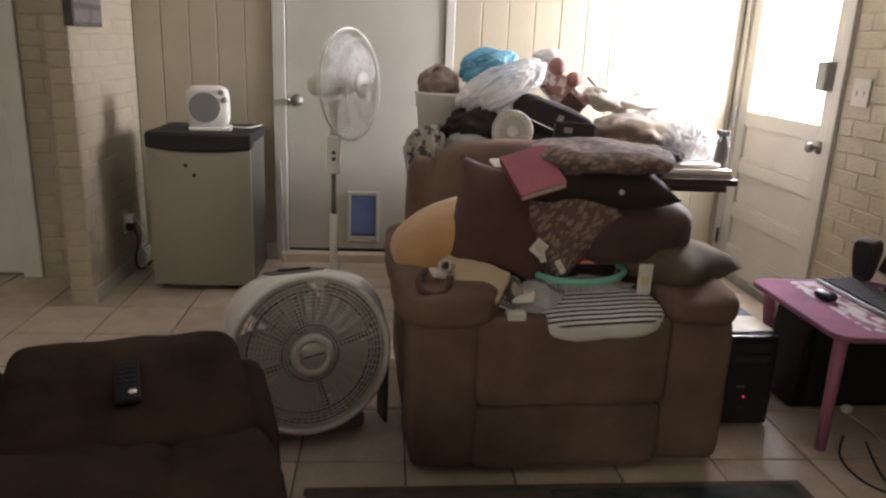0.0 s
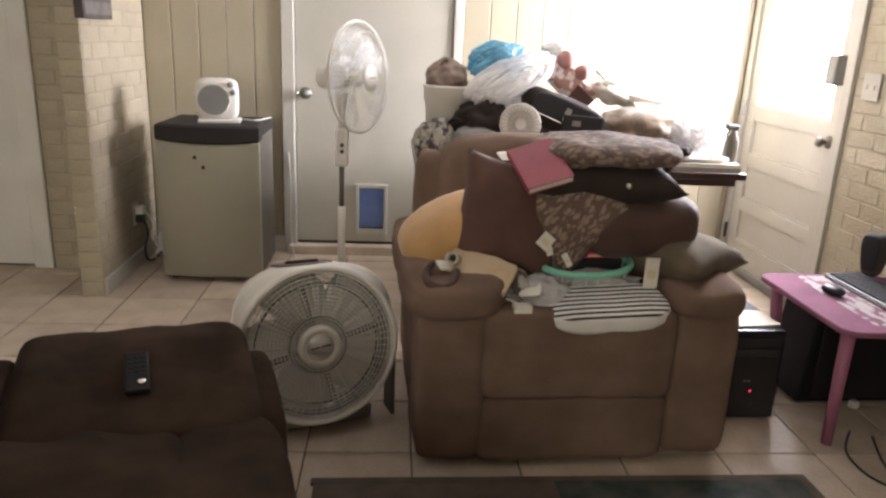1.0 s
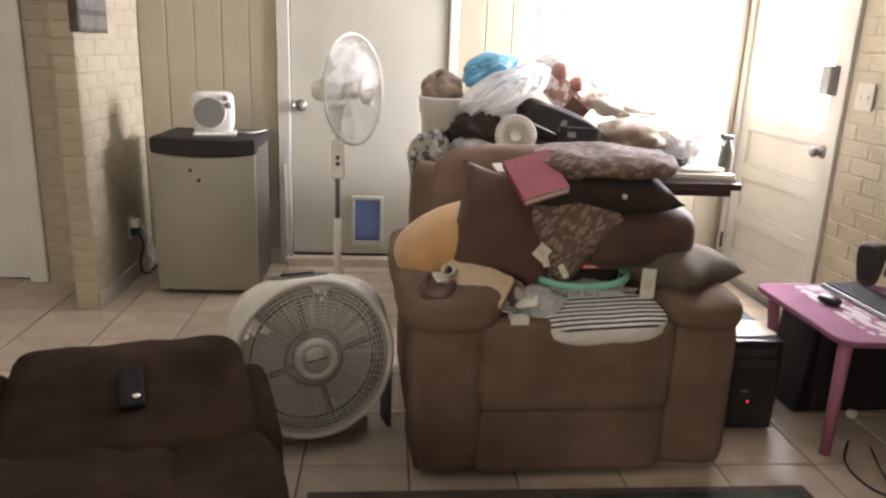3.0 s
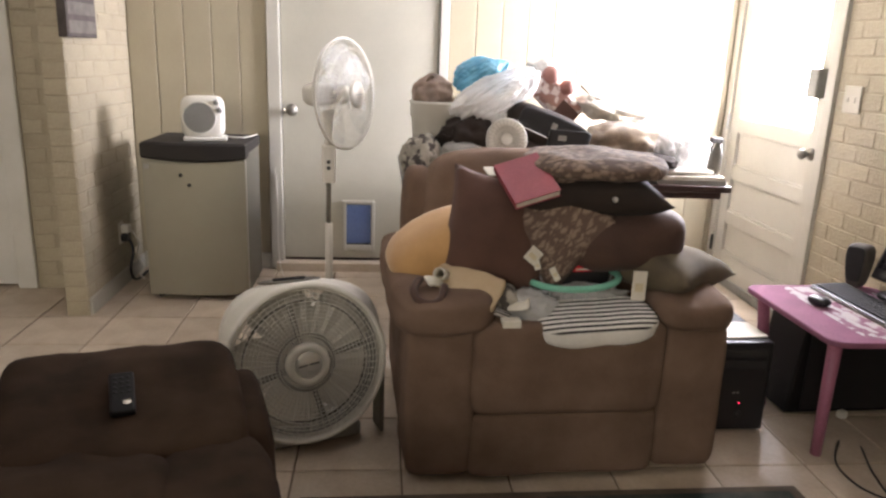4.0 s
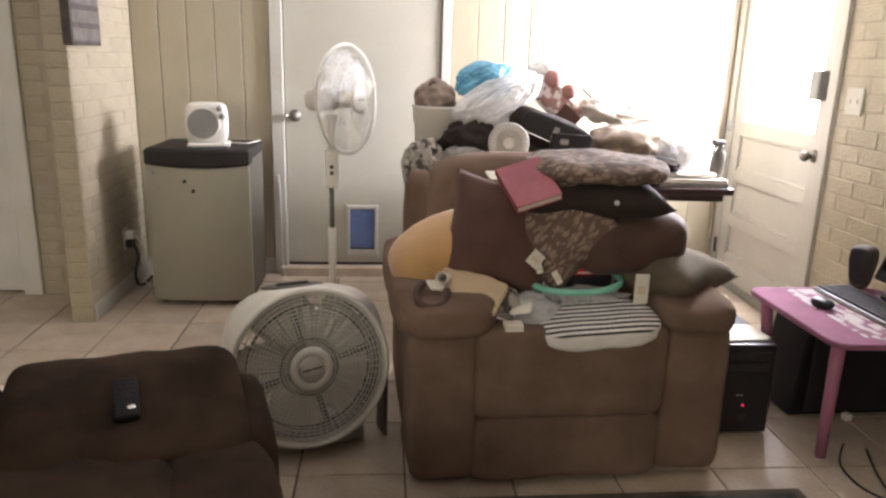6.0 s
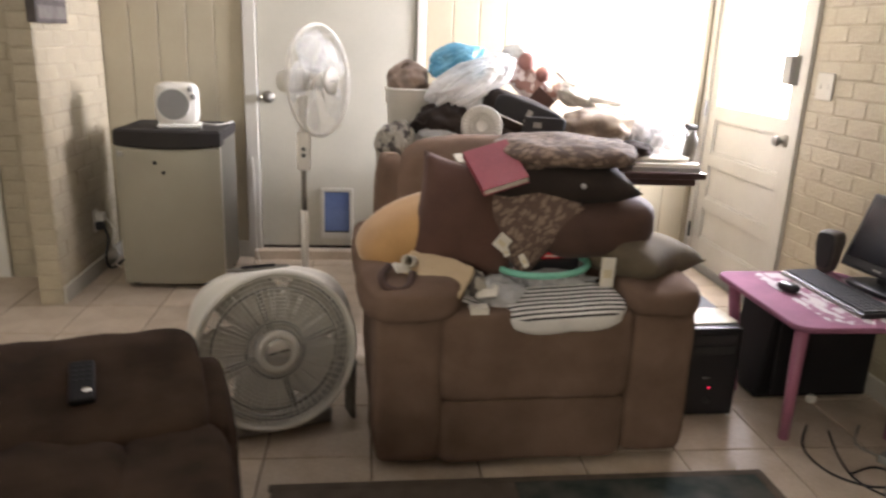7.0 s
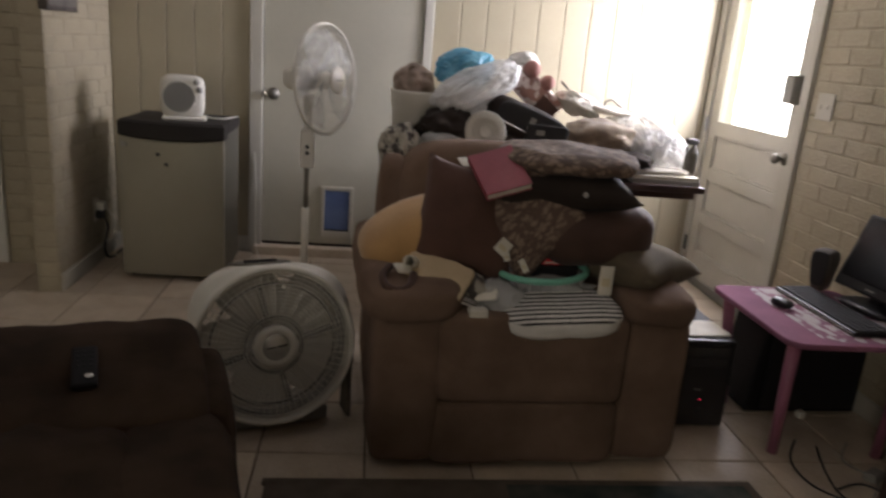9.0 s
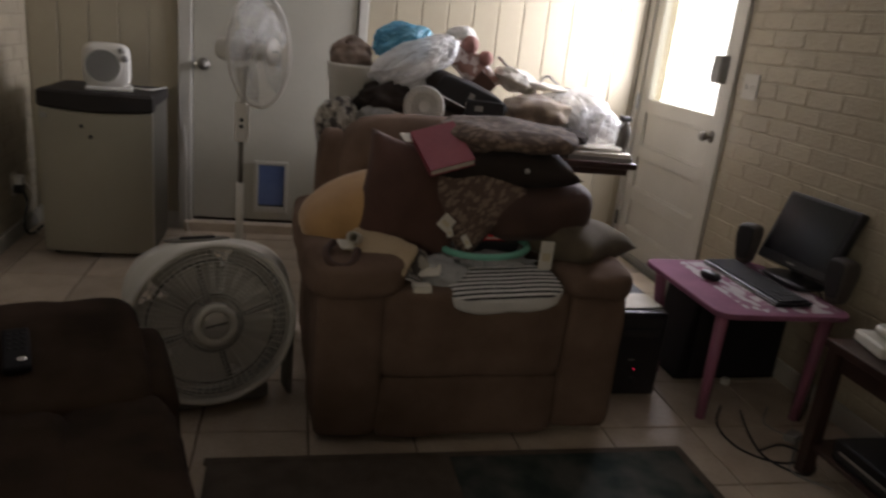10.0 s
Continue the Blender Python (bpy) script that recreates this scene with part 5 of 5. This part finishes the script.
part("teal_half", rug_slab(-0.05, 0.74, -0.58, 0.57, 0.012, 1.0), M_RUG, rug, "dark teal mottled pile")
part("brown_half", rug_slab(-0.79, -0.051, -0.58, 0.57, 0.011, 2.0), M_RUGEDGE, rug, "worn brown pile")
part("binding", box(-0.80, 0.75, 0.570, 0.60, 0.0, 0.012, 0.004), M_RUGEDGE, rug)
part("binding", box(0.741, 0.775, -0.58, 0.60, 0.0, 0.012, 0.004), M_RUGEDGE, rug)

# ---- sofa with the remote ----
sofa = thing("sofa", pose(-0.67, 1.695, 0, 0, 0, 16), "dark brown microfibre sofa with a remote on its arm", "sofa")
part("base", box(-0.55, 0.27, -1.10, 0.16, 0.05, 0.36, 0.04, 3), M_SOFA, sofa)
part("arm_pad", puff(0.545, 0.46, 0.22, 8.0, 18, 0.010, 7, 2.0), M_SOFA, sofa, smooth=True, at=pose(-0.005, 0.0, 0.430, 10, 0, 0))
part("arm_panel", puff(0.12, 0.42, 0.50, 5, 9, 0.006, 6, 8.0, (-0.325, -0.01, 0.29)), M_SOFA, sofa, smooth=True)
part("arm_panel", puff(0.12, 0.42, 0.46, 5, 9, 0.006, 6, 3.0, (0.266, -0.01, 0.27)), M_SOFA, sofa, smooth=True)
part("arm_body", puff(0.80, 0.42, 0.40, 8, 9, 0.004, 6, 4.0, (-0.13, 0.0, 0.24)), M_SOFA, sofa, smooth=True)
part("seat_cushion", puff(0.240, 0.96, 0.25, 6, 15, 0.012, 8, 5.0, (0.182, -0.625, 0.376)), M_SOFA, sofa, smooth=True)
part("seat_cushion", puff(0.64, 0.96, 0.25, 6, 15, 0.014, 8, 6.0, (-0.205, -0.62, 0.388)), M_SOFA, sofa, smooth=True)
part("backrest", puff(0.30, 1.35, 0.66, 4, 12, 0.014, 5, 7.0, (-0.57, -0.50, 0.50)), M_SOFA, sofa, smooth=True)
for x in (-0.45, 0.20):
    for y in (-1.0, 0.10):
        part("foot", lathe([(0.022, 0.0), (0.028, 0.06)], 14, "Z", (x, y, 0)), M_BLACK, sofa)
remote = thing("remote_control", pose(-0.658, 1.655, 0.5425, 12, 0, 19), "black remote control lying on the sofa arm", "remote")
part("body", box(-0.027, 0.027, -0.07, 0.078, -0.006, 0.010, 0.006, 3), M_REMOTE, remote)
for i in range(3):
    for j in range(4):
        part("button", lathe([(0.0, 0.003), (0.0045, 0.002), (0.005, 0.0)], 10, "Z", (-0.014 + i * 0.014, 0.0 + j * 0.018, 0.0080)), M_REMOTE, remote, smooth=True)
# chrome disc added in place of a bright glint on the remote
part("glint_button", lathe([(0.0, 0.004), (0.009, 0.003), (0.010, 0.0)], 20, "Z", (0.010, -0.040, 0.010)), M_CHROME, remote, "shiny round button standing in for a glint", True)

# ---- pieces of the setting: panelling boards, bricks, tiles ----
def shared(name, bm, material):
    me = bpy.data.meshes.new(name)
    bmesh.ops.recalc_face_normals(bm, faces=bm.faces)
    bm.to_mesh(me)
    bm.free()
    me.materials.append(material)
    return me


def lay(name, me, parent, x, y, z, rz=0.0):
    ob = new(name, me)
    ob.parent = parent
    ob.matrix_basis = pose(x, y, z, 0, 0, rz)
    return ob


def board_mesh(w):
    return shared("board", box(-w / 2, w / 2, 0.0, 0.0115, 0.0, TOP, 0.004, 1), M_PANEL)


BW = 0.153
me = board_mesh(BW - 0.0025)
for k in range(5):
    lay("board", me, wall_north, -0.735 - BW * (k + 0.5), NY, 0)
for k in range(11):
    lay("board", me, wall_north, 0.306 + BW * (k + 0.5), NY, 0)
lay("board", board_mesh(0.023), wall_north, 2.006, NY, 0)

BL, BH, GAP = 0.212, 0.0762, 0.006


def brick_box(length, seed):
    b = box(-length / 2 + GAP / 2, length / 2 - GAP / 2, 0.0, 0.02, GAP / 2, BH - GAP / 2, 0.0030, 1)
    for v in b.verts:
        v.co += Vector((0.003 * noise.noise(v.co * 30 + Vector((seed, 0, 0))), 0.003 * noise.noise(v.co * 22 + Vector((0, seed, 0))), 0.004 * noise.noise(v.co * 26 + Vector((0, 0, seed)))))
    return b


full = [shared("brick", brick_box(BL, s * 3.3), M_BRICK) for s in range(8)]
half = [shared("brick", brick_box(BL / 2, s * 5.1), M_BRICK) for s in range(4)]
rng = random.Random(4)


def brick_face(parent, length, place, courses):
    """Courses in running bond; place(along) gives x, y and turn. Those over the named course are joined."""
    upper = bmesh.new()
    for c in range(32):
        a = 0.0
        odd = c % 2
        while a < length - 0.02:
            w = BL / 2 if (a == 0 and odd) or length - a < BL - 0.01 else BL
            x, y, rz = place(a + w / 2)
            if c < courses:
                lay("brick", rng.choice(half if w < BL else full), parent, x, y, c * BH, rz)
            else:
                b = brick_box(w, rng.uniform(0, 30))
                b.transform(pose(x, y, c * BH, 0, 0, rz))
                join(upper, b)
            a += w
    tagged(part("upper_bricks", upper, M_BRICK, parent), kind="stuff")


brick_face(wall_east, 1.90, lambda a: (EX + rng.uniform(0.0, 0.0012), 3.362 - a, -90), 28)
brick_face(wall_west, 0.848, lambda a: (WX + rng.uniform(-0.0012, 0.0), 3.602 + a, 90), 28)
brick_face(wall_passage, 0.318, lambda a: (-1.925 + a, 4.0252, 0), 28)
end_piece = shared("brick", box(-0.052, 0.052, 0.0, 0.02, GAP / 2, BH - GAP / 2, 0.0030, 1), M_BRICK)
for c in range(32):
    lay("brick", end_piece, wall_west, WX - 0.055, 3.5965, c * BH)

TP = 0.3465


def tile_mesh(seed):
    b = box(-TP / 2 + 0.003, TP / 2 - 0.003, -TP / 2 + 0.003, TP / 2 - 0.003, -0.012, 0.0, 0.0025, 1)
    return shared("tile", b, M_TILE)


tile = tile_mesh(0)
rest = bmesh.new()
for i in range(-9, 7):
    for j in range(-14, 7):
        x, y = (i + 0.5) * TP, 2.2 + (j + 0.5) * TP
        if y > NY + 0.1 or x < FARW or x > EX + 0.1 or y < SOUTH:
            continue
        if y > 1.1 and x > -2.6:
            lay("tile", tile, floor, x, y, rng.uniform(-0.0012, 0.0))
        else:
            box(x - TP / 2 + 0.003, x + TP / 2 - 0.003, y - TP / 2 + 0.003, y + TP / 2 - 0.003, -0.012, 0.0, bm=rest)
tagged(part("tiles", rest, M_TILE, floor), kind="stuff")
